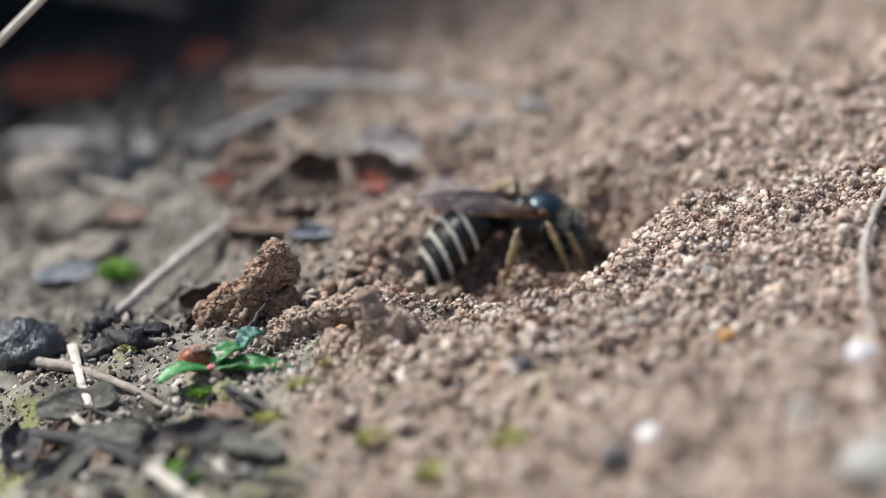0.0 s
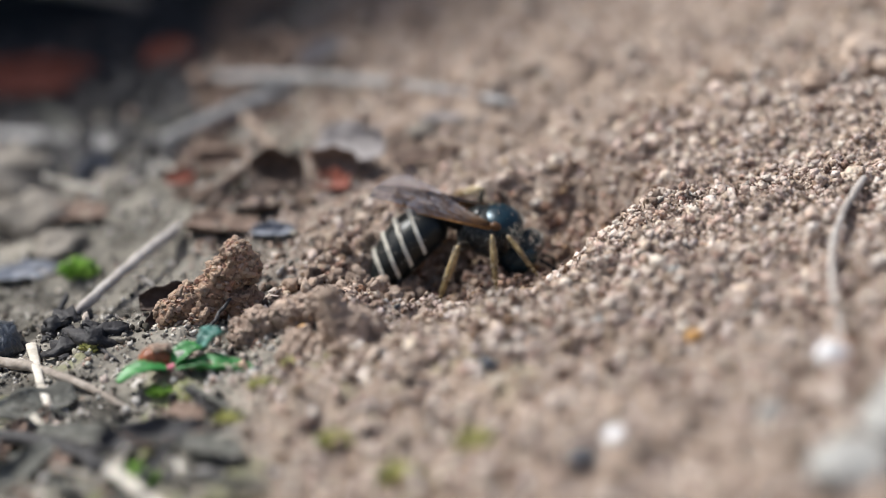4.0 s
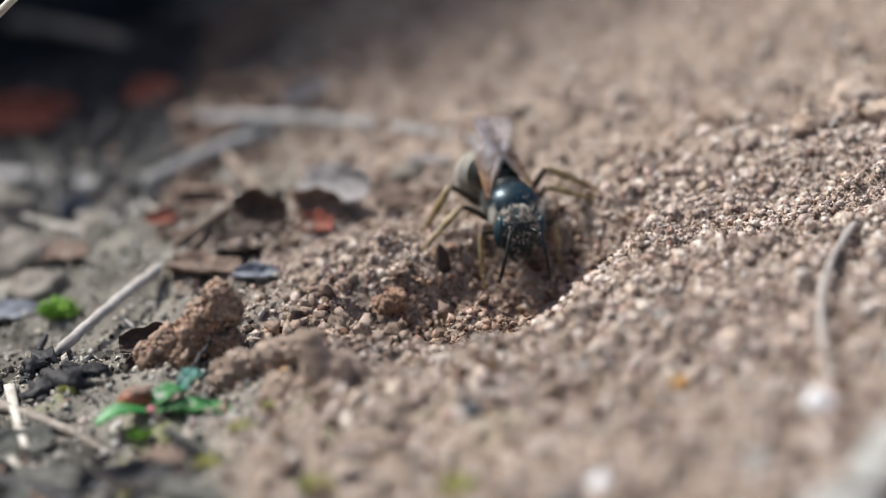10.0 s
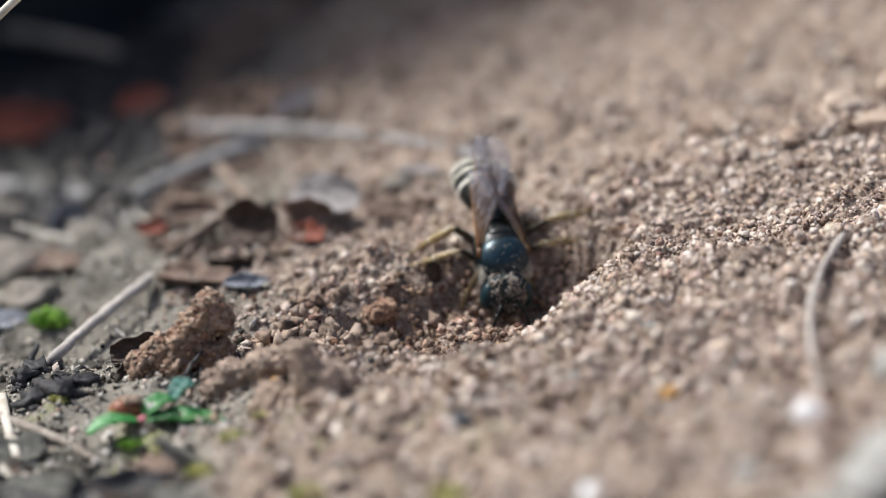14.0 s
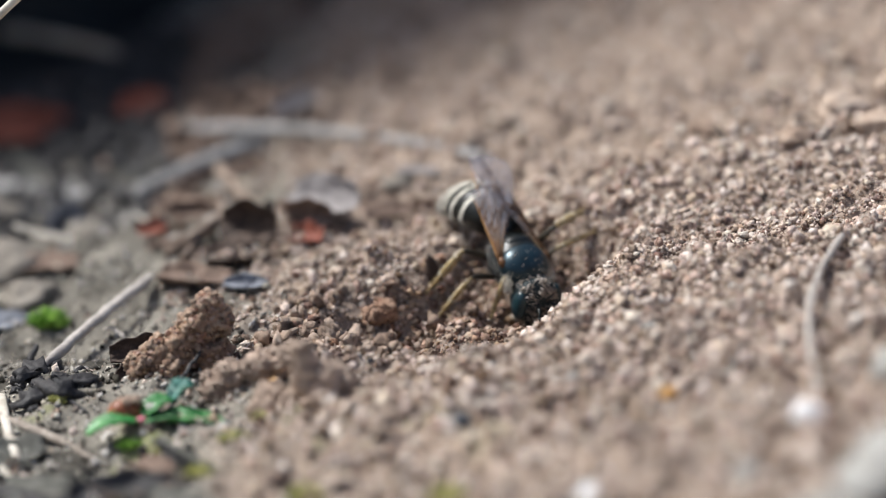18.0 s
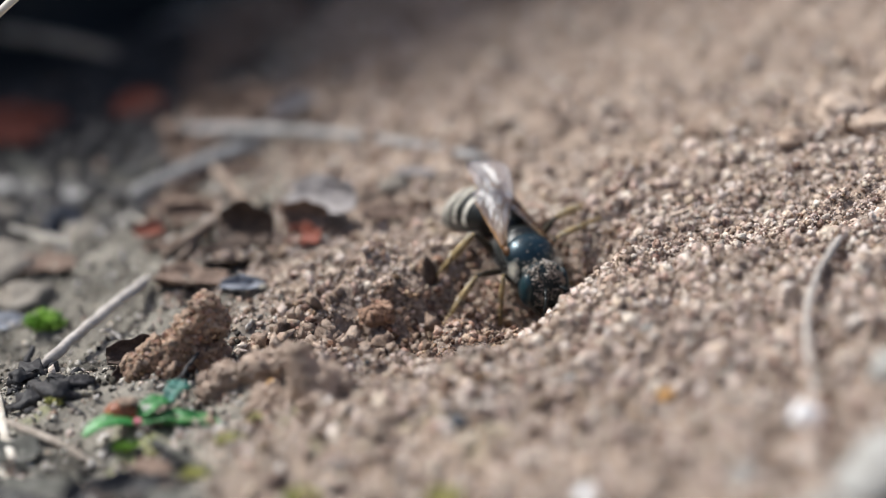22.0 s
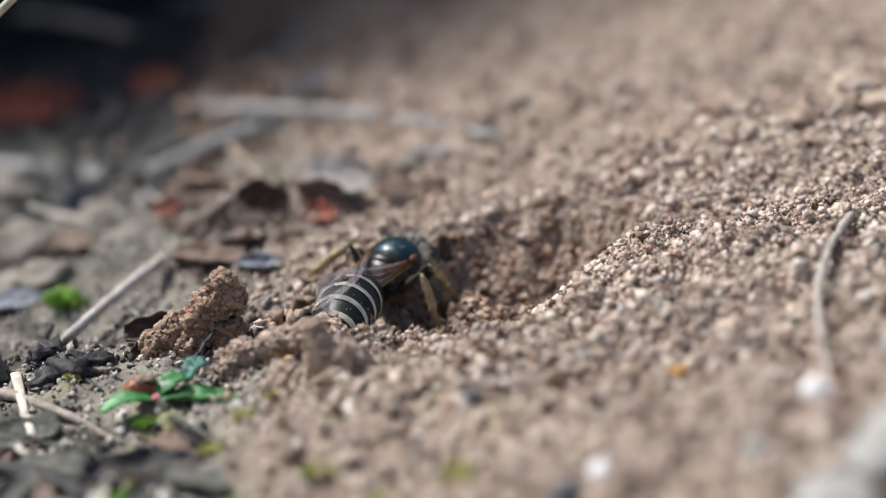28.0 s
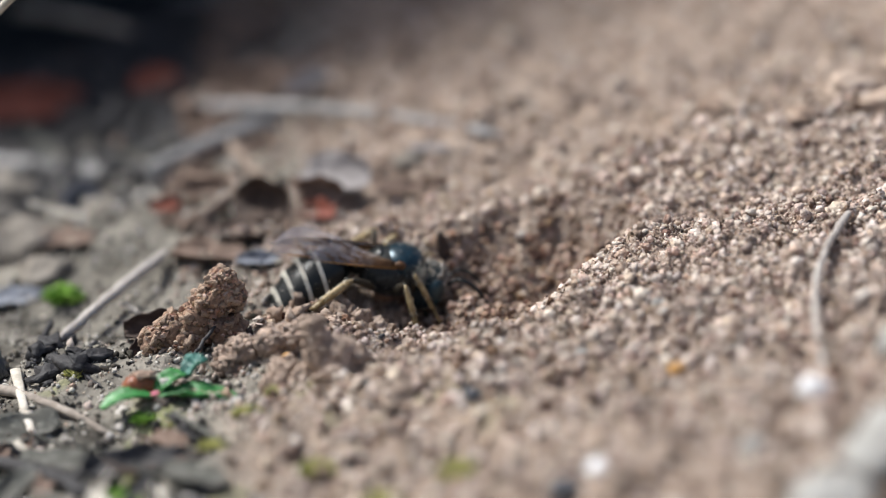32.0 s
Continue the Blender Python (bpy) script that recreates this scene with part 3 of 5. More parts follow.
for name, ends, r in (("stem", ((-0.9, 5.4, 0.35), (-0.45, 2.6, 0.5), (0.0, 0.0, 0.45)), 0.27), ("split_end", ((0.0, 0.1, 0.45), (0.35, -1.4, 0.4), (0.7, -3.0, 0.1)), 0.22), ("split_end", ((0.0, 0.1, 0.42), (0.7, -1.0, 0.3), (1.35, -2.2, 0.05)), 0.15)):
    bm = bmesh.new()
    tube(bm, [Vector(ends[0]).lerp(Vector(ends[1]), i / 4) if i < 4 else Vector(ends[1]).lerp(Vector(ends[2]), (i - 4) / 4) for i in range(9)], [r * (1 - 0.04 * i + 0.06 * math.sin(3 * i)) for i in range(9)], 8, 0.35)
    part(name, bm, M_STRAW, straw)
stick("root", (-11.4, -5.9), (-10.0, -3.4), 0.1, M_BARK, "thin dark stalk beside the seedling", (0, 0, 0.1), 0.7, seed=15, lift=(0.6, 1.1))
stick("straw", (-29.5, 53.5), (-17.0, 41.6), 0.42, M_ROOT, "yellowish dry straw before the rock", (0, 0, 0.4), 0.7, seed=16, lift=(3.3, 2.4), category="straw")
stick("straw", (-38, 3.0), (-11.0, 5.0), 0.26, M_STRAW, "pale dry grass stem leaning over the litter", (0, 0, 1.0), 0.7, 20, 0.02, 17, (0.3, 22.6), 1.0, "straw")
stick("twig", (-21.5, -10.5), (-14.2, -20.5), 0.38, M_BARK, "dark twig lying in the near litter", (0.5, 0, 0.5), 0.8, seed=18)
stick("twig", (-17.5, -16.0), (-9.8, -17.5), 0.3, M_BARK, "dark twig in the near litter", (0, 0.4, 0.3), 0.7, seed=19)
stick("straw", (-13.8, -15.5), (-11.2, -21.5), 0.3, M_STRAW, "pale broken straw in the near litter", (0, 0, 0.3), 0.7, seed=20, flat=0.5, category="straw")
stick("twig", (-17.9, -13.4), (-15.4, -19.8), 0.3, M_BARK, "black twig in the near litter", (0.4, 0, 0.4), 0.8, seed=21)
stick("twig", (-14.0, -2.0), (-12.5, -1.3), 0.12, M_BARK, "short dark chip of twig", (0, 0, 0.05), 0.8, seed=22)
stick("twig", (-3.1, -6.2), (-2.5, -5.2), 0.1, M_BLACK, "tiny black chip of twig in the spoil", (0, 0, 0.02), 0.8, 6, 0.02, 23)
stick("twig", (-2.0, -1.4), (-0.6, -2.6), 0.13, M_BROWN, "small brown splinter in the hollow", (0, 0, 0.05), 0.8, 6, 0.02, 24)


# ---- dead leaves and flakes ----
def dead_leaf(name, x, y, length, width, turn, tip, curl, mat, label, seed=0, lift=0.1, roll=0, thick=0.05):
    """A dry leaf; tip: how it rises along, curl: how its edges roll up."""
    bm = bmesh.new()
    off = Vector((seed * 3.7, seed * 1.9, 0))

    def place(u, v):
        w = width * (0.25 + 0.75 * math.sin(math.pi * min(1, 0.08 + 0.86 * u)) ** 0.7) * (1 + 0.25 * noise.noise(off + Vector((u * 5, v, 0))))
        a = v * curl
        s = w / max(curl, 0.05)
        wave = 0.12 * width * noise.noise(off + Vector((u * 4, v * 2, 3)))
        return (length * (u - 0.5), s * math.sin(a) * 0.5, s * (1 - math.cos(a)) * 0.5 + tip * u * u + wave)

    sheet(bm, 18, 10, place, thick)
    return solid(name, bm, mat, label, "dead leaf", on(x, y, lift, roll, 0, turn))


dead_leaf("dead_leaf", -13.0, -0.8, 3.4, 2.0, 12, 0.4, 1.3, M_SHARD, "dark brown curled dead leaf behind the clod", 1, 0.15, 35)
dead_leaf("dead_leaf", -13.7, -2.6, 2.0, 1.3, 60, 0.3, 1.3, M_SHARD, "small brown crumpled leaf scrap", 2, 0.1, 25)
dead_leaf("dead_leaf", -8.9, 6.2, 2.2, 1.3, -15, 0.25, 1.4, M_SLATE, "small blue-grey cupped leaf scrap", 3, 0.15, 20)
dead_leaf("dead_leaf", -5.2, 15.0, 4.6, 2.8, -40, 0.9, 1.3, M_GREYLEAF, "pale grey dead leaf arched over a hollow", 4, 0.8, 45)
dead_leaf("dead_leaf", -6.2, 11.4, 2.0, 1.6, -30, 0.4, 1.3, M_REDLEAF, "rust-red dead leaf scrap in a hollow", 5, 0.1, 30)
dead_leaf("dead_leaf", -6.2, 12.6, 2.2, 2.2, 0, 0.2, 1.4, M_DRYLEAF, "dark curled leaf behind rust-red scrap", 6, 0.8, 70)
# the next two dark sheets paint the shade in the hollow under the twigs
dead_leaf("dead_leaf", -8.9, 12.2, 2.8, 2.9, -15, 0.3, 1.3, M_SHARD, "dark curled sheet for the shaded hollow under crossed twigs", 7, 0.8, 65)
dead_leaf("dead_leaf", -9.3, 10.6, 3.4, 2.6, 10, 0.2, 0.9, M_SHARD, "dark flat sheet for the shade on a hollow's floor", 71, 0.15, 8)
dead_leaf("dead_leaf", -11.4, 8.6, 3.6, 2.2, -20, 0.3, 1.1, M_DRYLEAF, "dark brown leaf flat on the crust", 75, 0.12, 12)
dead_leaf("dead_leaf", -12.0, 17.2, 2.2, 1.2, -5, 0.3, 1.2, M_DRYLEAF, "blackened leaf scrap behind crossed twigs", 72, 0.7, 60)
dead_leaf("dead_leaf", -13.8, 15.4, 1.4, 1.0, 20, 0.3, 1.0, M_REDLEAF, "small rust-red leaf scrap in the litter", 73, 0.4, 40)
dead_leaf("dead_leaf", -18.4, 20.8, 2.6, 1.9, 60, 0.3, 1.0, M_SLATE, "purplish-grey leaf scrap in the litter", 74, 0.5, 50)
dead_leaf("dead_leaf", -12.5, 17.5, 4.2, 2.6, 110, 0.5, 1.0, M_DRYLEAF, "dark brown dead leaf in the litter", 8, 0.2, 10)
dead_leaf("dead_leaf", -22.8, 36.5, 7.0, 2.6, 5, 0.6, 0.9, M_REDLEAF, "rust-red dead leaf before the rock", 9, 1.3, 45)
dead_leaf("dead_leaf", -15.4, 34.5, 2.6, 2.0, -5, 0.6, 1.0, M_REDLEAF, "small rust-red dead leaf before the rock", 10, 1.2, 45)
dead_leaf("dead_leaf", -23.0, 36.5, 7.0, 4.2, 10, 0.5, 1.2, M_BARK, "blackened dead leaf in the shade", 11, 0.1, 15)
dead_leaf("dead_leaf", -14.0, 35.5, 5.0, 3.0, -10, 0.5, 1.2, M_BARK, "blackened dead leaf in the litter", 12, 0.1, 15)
dead_leaf("dead_leaf", -7.4, 29.6, 2.4, 1.6, 35, 0.8, 1.4, M_GREYLEAF, "pale grey leaf scrap over sticks", 13, 0.8, 20)
dead_leaf("dead_leaf", -9.6, 27.4, 2.8, 1.5, 20, 0.4, 1.4, M_GREYSTICK, "grey dead leaf in the litter", 14, 0.2, 15)
dead_leaf("dead_leaf", -20.6, 8.2, 3.2, 1.8, 8, 0.2, 0.7, M_SLATE, "purplish-grey flake on the crust", 15, 0.2, 10)
dead_leaf("dead_leaf", -18.6, 13.5, 3.0, 2.2, -20, 0.4, 1.0, M_DRYLEAF, "brown dead leaf scrap on the crust", 16, 0.1, 10)
dead_leaf("dead_leaf", -18.6, -10.2, 3.6, 2.4, 20, 0.5, 0.7, M_MOULD, "grey dead leaf in the near litter", 17, 0.3, 10)
dead_leaf("dead_leaf", -16.2, -14.2, 4.6, 1.5, -25, 0.5, 0.9, M_MOULD, "grey bleached leaf in the near litter", 18, 0.4, 15)
dead_leaf("dead_leaf", -13.2, -17.6, 4.2, 2.4, 10, 0.6, 1.2, M_BARK, "black dead leaf in the near litter", 19, 0.3, 15)
dead_leaf("dead_leaf", -18.6, -17.6, 5.0, 1.5, 60, 0.6, 0.9, M_MOULD, "bleached leaf strip in the near litter", 20, 0.4, 10)
dead_leaf("dead_leaf", -10.6, -19.6, 3.6, 1.6, -40, 0.4, 0.9, M_MOULD, "bleached leaf scrap in the near litter", 21, 0.3, 10)
dead_leaf("dead_leaf", -11.9, -14.6, 2.4, 1.4, -50, 0.3, 1.1, M_DRYLEAF, "brown leaf scrap in the near litter", 22, 0.2, 10)
dead_leaf("dead_leaf", -20.8, -13.6, 3.8, 2.2, 90, 0.5, 1.0, M_BARK, "dark dead leaf in the near litter", 23, 0.3, 10)
bm = bmesh.new()
sheet(bm, 12, 6, lambda u, v: (0.62 * v * (1 - u) ** 0.7 + 0.18 * math.sin(3 * u), 0.5 * v * v * (1 - u) + 0.25 * u * u, 1.7 * u - 0.15), 0.07)
solid("dead_leaf", bm, M_SHARD, "dark brown pointed leaf shard standing beside the hollow", "dead leaf", on(-0.45, 4.5, -0.1, 0, 0, 15))
dead_leaf("dead_leaf", -0.5, 18.0, 3.2, 1.0, -8, 0.1, 0.7, M_GREYLEAF, "pale leaf scrap on the far soil", 25, 0.12, 5)
dead_leaf("dead_leaf", -2.2, 13.2, 2.4, 1.5, 15, 0.3, 1.0, M_DRYLEAF, "brown leaf scrap on the soil", 27, 0.15, 10)

# strips and shreds of dry litter, nearest and farthest on the crust
strips = random.Random(12)
for i in range(64):
    if i < 40:
        x, y = strips.uniform(-20, -9.0), strips.uniform(-24, -9.5)
    else:
        x, y = strips.uniform(-25, -8), strips.uniform(16, 44)
    if i < 40 and (x > -11 and y > -13 or math.hypot(x + 12.7, y + 9.6) < 4.2):
        continue
    mat, word = strips.choice(((M_MOULD, "rotting grey"), (M_BARK, "blackened"), (M_STRAW, "pale straw-coloured"), (M_DRYLEAF, "dark brown"), (M_BARK, "blackened"), (M_MOULD, "grey weathered")))
    dead_leaf("litter_shred", x, y, strips.uniform(1.4, 4.6), strips.uniform(0.35, 1.0), strips.uniform(0, 180), strips.uniform(0.1, 0.8), strips.uniform(0.6, 1.6), mat, word + " shred of dry litter on the ground", 40 + i, strips.uniform(0.1, 0.5), strips.uniform(-25, 25))["group"] = "litter shreds"

# crumbs of charred bark on the crust
rnd = random.Random(8)
for i in range(30):
    x, y = rnd.uniform(-20.8, -15.8), rnd.uniform(-5.4, 0.2)
    s = 0.2 + 0.75 * rnd.random() ** 2
    bm = bmesh.new()
    blob(bm, (0, 0, 0), (s, s * 0.6, s * 0.45), 2, 1.2, 2.0, 200 + i, fine=0.35)
    solid("bark_crumb", bm, M_BARK, "charred crumb of bark on the crust", "bark", on(x, y, s * 0.3, 0, rnd.uniform(-30, 30), rnd.uniform(0, 360)), "bark crumbs")


# ---- the seedling ----
def seedling():
    x, y = -12.7, -9.6
    z = soil(x, y) - 0.45
    sd = thing("seedling", "small green seedling with rounded leaves and a brown bud", "plant", pose(x, y, z))

    def leaf(a, b, width, droop, mat, label, seed, fold=0.5, wavy=0.05):
        a, b = Vector(a), Vector(b)
        d = b - a
        side = d.cross(Vector((0, 0, 1))).normalized()
        up = side.cross(d.normalized())
        bm = bmesh.new()

        def place(u, v):
            w = width * math.sin(math.pi * min(1, 0.05 + 0.91 * u ** 1.15)) ** 0.55
            return a + d * u + side * (w * v) + up * (droop * math.sin(math.pi * u) + fold * w * v * v + wavy * noise.noise(Vector((u * 7 + seed, v * 2, 0))))

        sheet(bm, 16, 8, place, 0.07)
        blade = part("leaf", bm, mat, sd, label)
        bm = bmesh.new()
        tube(bm, [place(u / 8, 0) + up * 0.04 for u in range(8)], [0.045 - 0.004 * u for u in range(8)], 5)
        part("midrib", bm, M_GREEN, blade)

    leaf((-0.1, -0.1, 0.75), (-2.35, -0.6, 0.35), 0.62, 0.28, M_GREEN, "rounded bright green leaf", 1, 0.35)
    leaf((0.1, 0, 0.75), (3.7, -0.5, 0.65), 0.62, 0.22, M_GREEN, "long green leaf, toothed and soiled", 2, 0.6, 0.25)
    leaf((0.0, 0.1, 0.75), (1.35, 0.9, 1.4), 0.58, 0.25, M_GREEN, "upright green leaf", 3, 0.5, 0.12)
    leaf((1.2, 0.8, 1.3), (2.15, 1.3, 2.0), 0.58, 0.15, M_TEAL, "small teal-green frosted leaf", 4, 0.6, 0.2)
    rnd = random.Random(15)
    bm = bmesh.new()
    for i in range(130):
        u, w = rnd.uniform(0.15, 0.95), rnd.uniform(-0.4, 0.4)
        s = rnd.uniform(0.03, 0.08)
        blob(bm, (0.1 + 3.6 * u, -0.5 * u + w, 0.80 - 0.1 * u + 0.22 * math.sin(math.pi * u) + 0.5 * w * w), (s, s, s), 0, 0.6, 1, i)
    tagged(part("soil_specks", bm, M_CLOD, sd, "specks of soil on the long leaf"), kind="stuff")
    bm = bmesh.new()
    tube(bm, [(0.05, 0.1, -0.3), (0, 0, 0.3), (0, 0, 0.75)], [0.13, 0.12, 0.13], 8)
    part("stem", bm, M_PINK, sd, "short pinkish stem")
    bm = bmesh.new()
    blob(bm, (0, 0, 0.78), (0.27, 0.24, 0.22), 2, 0.2, 1, 3)
    part("node", bm, M_PINK, sd, "pink swollen node")
    bm = bmesh.new()
    blob(bm, (-0.75, 0.7, 0.95), (0.78, 0.55, 0.55), 3, 0.25, 1, 5)
    bud = part("bud", bm, M_BUD, sd, "glossy red-brown bud")
    bm = bmesh.new()
    blob(bm, (-0.6, 0.72, 1.42), (0.5, 0.4, 0.15), 3, 0.8, 1.6, 6, fine=0.3)
    part("cap", bm, M_CLOD, bud, "crust of soil on the bud")


seedling()


def moss_tuft(x, y, r, n, mat, label, seed):
    rnd = random.Random(seed)
    t = thing("moss_tuft", label, "moss", on(x, y))
    bm = bmesh.new()
    for _ in range(n):
        d = Vector((rnd.gauss(0, 1), rnd.gauss(0, 1), abs(rnd.gauss(0, 1)) + 0.15)).normalized()
        base = Vector((d.x, d.y, 0)) * r * 0.45
        end = base + d * r * rnd.uniform(0.6, 1.05)
        tube(bm, [base, base.lerp(end, 0.55), end], [0.03, 0.055, 0.01], 4)
    part("fronds", bm, mat, t)
    bm = bmesh.new()
    blob(bm, (0, 0, 0.1), (r * 0.6, r * 0.6, r * 0.45), 2, 0.3, 1, seed)
    part("cushion", bm, mat, t)


for i, (x, y, r, n, mat, label) in enumerate((
    (-18.1, 7.4, 0.85, 260, M_MOSS, "bright green round moss tuft on the crust"),
    (-8.6, -13.8, 0.55, 120, M_OLIVE, "yellow-green moss tuft on the crust"),
    (-13.2, -10.6, 0.5, 120, M_MOSS, "green moss tuft under the seedling"),
    (-13.6, -20.4, 0.9, 160, M_MOSS, "green moss tuft in the near litter"),
    (0.4, -23.8, 0.9, 160, M_OLIVE, "yellow-green moss patch in the near soil"),
    (-2.6, -24.6, 0.9, 150, M_OLIVE, "yellow-green moss patch in the near soil"),
    (-5.4, -20.4, 0.7, 140, M_OLIVE, "olive moss tuft on the crust"),
    (-9.9, -15.8, 0.6, 130, M_OLIVE, "olive moss tuft on the crust"),
    (-11.5, -12.2, 0.5, 110, M_OLIVE, "olive moss tuft near the seedling"),
    (-7.4, -11.6, 0.45, 90, M_OLIVE, "olive moss tuft on the crust"),
    (-16.6, -5.6, 0.4, 90, M_OLIVE, "olive moss tuft on the crust"),
)):
    moss_tuft(x, y, r, n, mat, label, 300 + i)


# ---- the bee ----
def hairs(bm, spots, length, r=0.011, seed=0, spread=0.35, back=(0, 0, 0)):
    rnd = random.Random(seed)
    for p, d in spots:
        d = (Vector(d) + Vector(back) + Vector([rnd.gauss(0, spread) for _ in range(3)])).normalized()
        tip = Vector(p) + d * length * rnd.uniform(0.6, 1.2)
        s = d.cross(Vector((0.3, 0.5, 0.8))).normalized() * r
        q = d.cross(s)
        v = [bm.verts.new(Vector(p) + w) for w in (s, -0.5 * s + 0.87 * q, -0.5 * s - 0.87 * q)] + [bm.verts.new(tip)]
        for f in ((0, 1, 3), (1, 2, 3), (2, 0, 3)):
            bm.faces.new([v[j] for j in f])


def lathe(bm, stations, a0=0.0, a1=360.0, n=36):
    """Rings along -x: stations are s, centre z, half width, half height."""
    full = a1 - a0 >= 360
    k = n if full else n + 1
    rings = []
    for s, cz, ry, rz in stations:
        rings.append([bm.verts.new((-s, ry * math.cos(a), cz + rz * math.sin(a))) for a in (radians(a0 + (a1 - a0) * j / n) for j in range(k))])
    for r, t in zip(rings, rings[1:]):
        for j in range(n):
            bm.faces.new((r[j], r[(j + 1) % k], t[(j + 1) % k], t[j]))


BIG = 1.2  # the bee is about 10 mm long
ANTENNAE = []  # antenna and its root
WINGS = []  # wing and its root: place, roll, sweep
LEGS = []  # femur, tibia, hip, femur's length, length to the foot, side, which


def build_bee():
    bee = thing("bee", "black and teal sweat bee with pale abdominal bands, digging in soil", "bee", pose(0, 0, 1))
    bee.scale = (BIG, BIG, BIG)
    rnd = random.Random(4)
    # thorax
    bm = bmesh.new()
    blob(bm, (0.0, 0, -0.2), (1.26, 1.04, 0.97), 4, 0.05, 1, 1)
    thorax = part("thorax", bm, M_CHITIN, bee, "black thorax with bluish-grey side hairs")
    bm = bmesh.new()
    blob(bm, (0.40, 0, 0.21), (0.90, 1.0, 0.72), 4, 0.02, 1, 2)
    part("scutum", bm, M_SCUTUM, thorax, "glossy blue-black domed scutum")
    bm = bmesh.new()
    blob(bm, (-0.46, 0, 0.42), (0.32, 0.56, 0.32), 3, 0.04, 1, 3)
    part("scutellum", bm, M_CHITIN, thorax, "blue-black scutellum")
    bm = bmesh.new()
    spots = []
    for _ in range(160):
        a = rnd.choice((0, math.pi)) + rnd.gauss(0, 0.5)
        spots.append((Vector((1.16 + rnd.uniform(-0.2, 0.16), rnd.uniform(0.5, 0.95) * math.cos(a), 0.02 + rnd.uniform(0.5, 0.9) * math.sin(a))), Vector((0.7, math.cos(a), math.sin(a)))))
    for side in (-1, 1):
        for _ in range(200):
            spots.append((Vector((rnd.gauss(0.95, 0.16), side * rnd.uniform(0.80, 0.98), rnd.gauss(0.08, 0.2))), Vector((0.3, side, 0.35))))
    hairs(bm, spots, 0.22, 0.010, 1)
    part("hair_collar", bm, M_HAIR, thorax, "pale hair fringe round the front")
    bm = bmesh.new()
    spots = []
    for side in (-1, 1):
        for _ in range(420):
            p = Vector((rnd.uniform(-1.1, 0.9), 0, rnd.uniform(-0.95, 0.3)))
            p.y = side * 1.04 * math.sqrt(max(0.05, 1 - (p.x / 1.26) ** 2 - ((p.z + 0.2) / 0.97) ** 2))
            spots.append((p, Vector((-0.4, side * 0.7, -0.3))))
    hairs(bm, spots, 0.24, 0.006, 3)
    part("side_hair", bm, M_SIDE, thorax, "thin grey side hair")
    for side in (-1, 1):
        bm = bmesh.new()
        blob(bm, (0.22, side * 0.93, 0.38), (0.24, 0.14, 0.18), 2, 0.05, 1, 4)
        part("tegula", bm, M_VEIN, thorax, "amber wing base plate")
    # head
    bm = bmesh.new()
    blob(bm, (0.62, 0, -0.25), (0.76, 1.10, 1.06), 4, 0.06, 1, 6)
    head = part("head", bm, M_HEAD, bee, "dark head powdered with soil", m=pose(1.06, 0, -0.18))
    head.scale = (0.9, 0.9, 0.9)
    for side in (-1, 1):
        bm = bmesh.new()
        blob(bm, (0.82, side * 0.86, -0.25), (0.42, 0.27, 0.70), 3, 0.01, 1, 7)
        part("eye", bm, M_EYE, head, "dark teal compound eye")
        bm = bmesh.new()
        tube(bm, [(1.2, side * 0.22, 0.0), (1.45, side * 0.42, 0.35), (1.7, side * 0.62, 0.62)], [0.07, 0.075, 0.07], 8)
        tube(bm, [Vector((1.7, side * 0.62, 0.62)) + Vector((1.75 * u, side * 0.45 * u, 0.25 * u - 1.35 * u * u)) for u in (i / 11 for i in range(12))], [0.075 + 0.012 * (i % 2) for i in range(11)] + [0.04], 8)
        ANTENNAE.append((part("antenna", bm, M_CHITIN, head, "black segmented antenna"), Vector((1.2, side * 0.22, 0.0))))
        bm = bmesh.new()
        tube(bm, [(0.85, side * 0.42, -1.05), (1.1, side * 0.38, -1.32), (1.2, side * 0.08, -1.48)], [0.13, 0.11, 0.03], 8)
        part("mandible", bm, M_DARKLEG, head)
    bm = bmesh.new()
    knots = [(rnd.uniform(-1.3, 1.3), rnd.uniform(-0.8, 2.2)) for _ in range(42)]
    for i in range(620):
        a, b = rnd.choice(knots)
        a, b = a + rnd.gauss(0, 0.14), b + rnd.gauss(0, 0.14)
        d = Vector((math.cos(b) * math.cos(a) * 0.76, math.cos(b) * math.sin(a) * 1.10, math.sin(b) * 1.06))
        s = 0.013 + 0.05 * rnd.random() ** 2
        blob(bm, Vector((0.62, 0, -0.25)) + d * 1.04, (s, s, s), 1, 0.5, 1, i)
    part("soil_dust", bm, M_DUST, head, "grains of soil stuck to the head")
    bm = bmesh.new()
    spots = []
    for _ in range(170):
        a, b = rnd.uniform(-1.2, 1.2), rnd.uniform(-1.2, 1.2)
        d = Vector((math.cos(b) * math.cos(a) * 0.70, math.cos(b) * math.sin(a) * 1.14, math.sin(b) * 1.06))
        spots.append((Vector((0.62, 0, -0.22)) + d * 0.97, d))
    hairs(bm, spots, 0.2, 0.009, 2)
    part("hair", bm, M_HAIR, head, "short pale hair")
    # abdomen, from the waist backwards
    hub = part("abdomen", waist_mesh(), M_CHITIN, bee, "black abdomen with pale hair bands", m=pose(-1.8, 0, -0.25))

    def prof(s):
        w = 1.14 * math.sin(math.pi * min(1.0, (0.18 + s / 4.3 * 0.80))) ** 0.62
        return 0.94 * s, 0.05 - 0.115 * s * s, w, w * 0.86

    edges = (0.15, 1.05, 1.75, 2.4, 3.0, 3.5, 4.05)
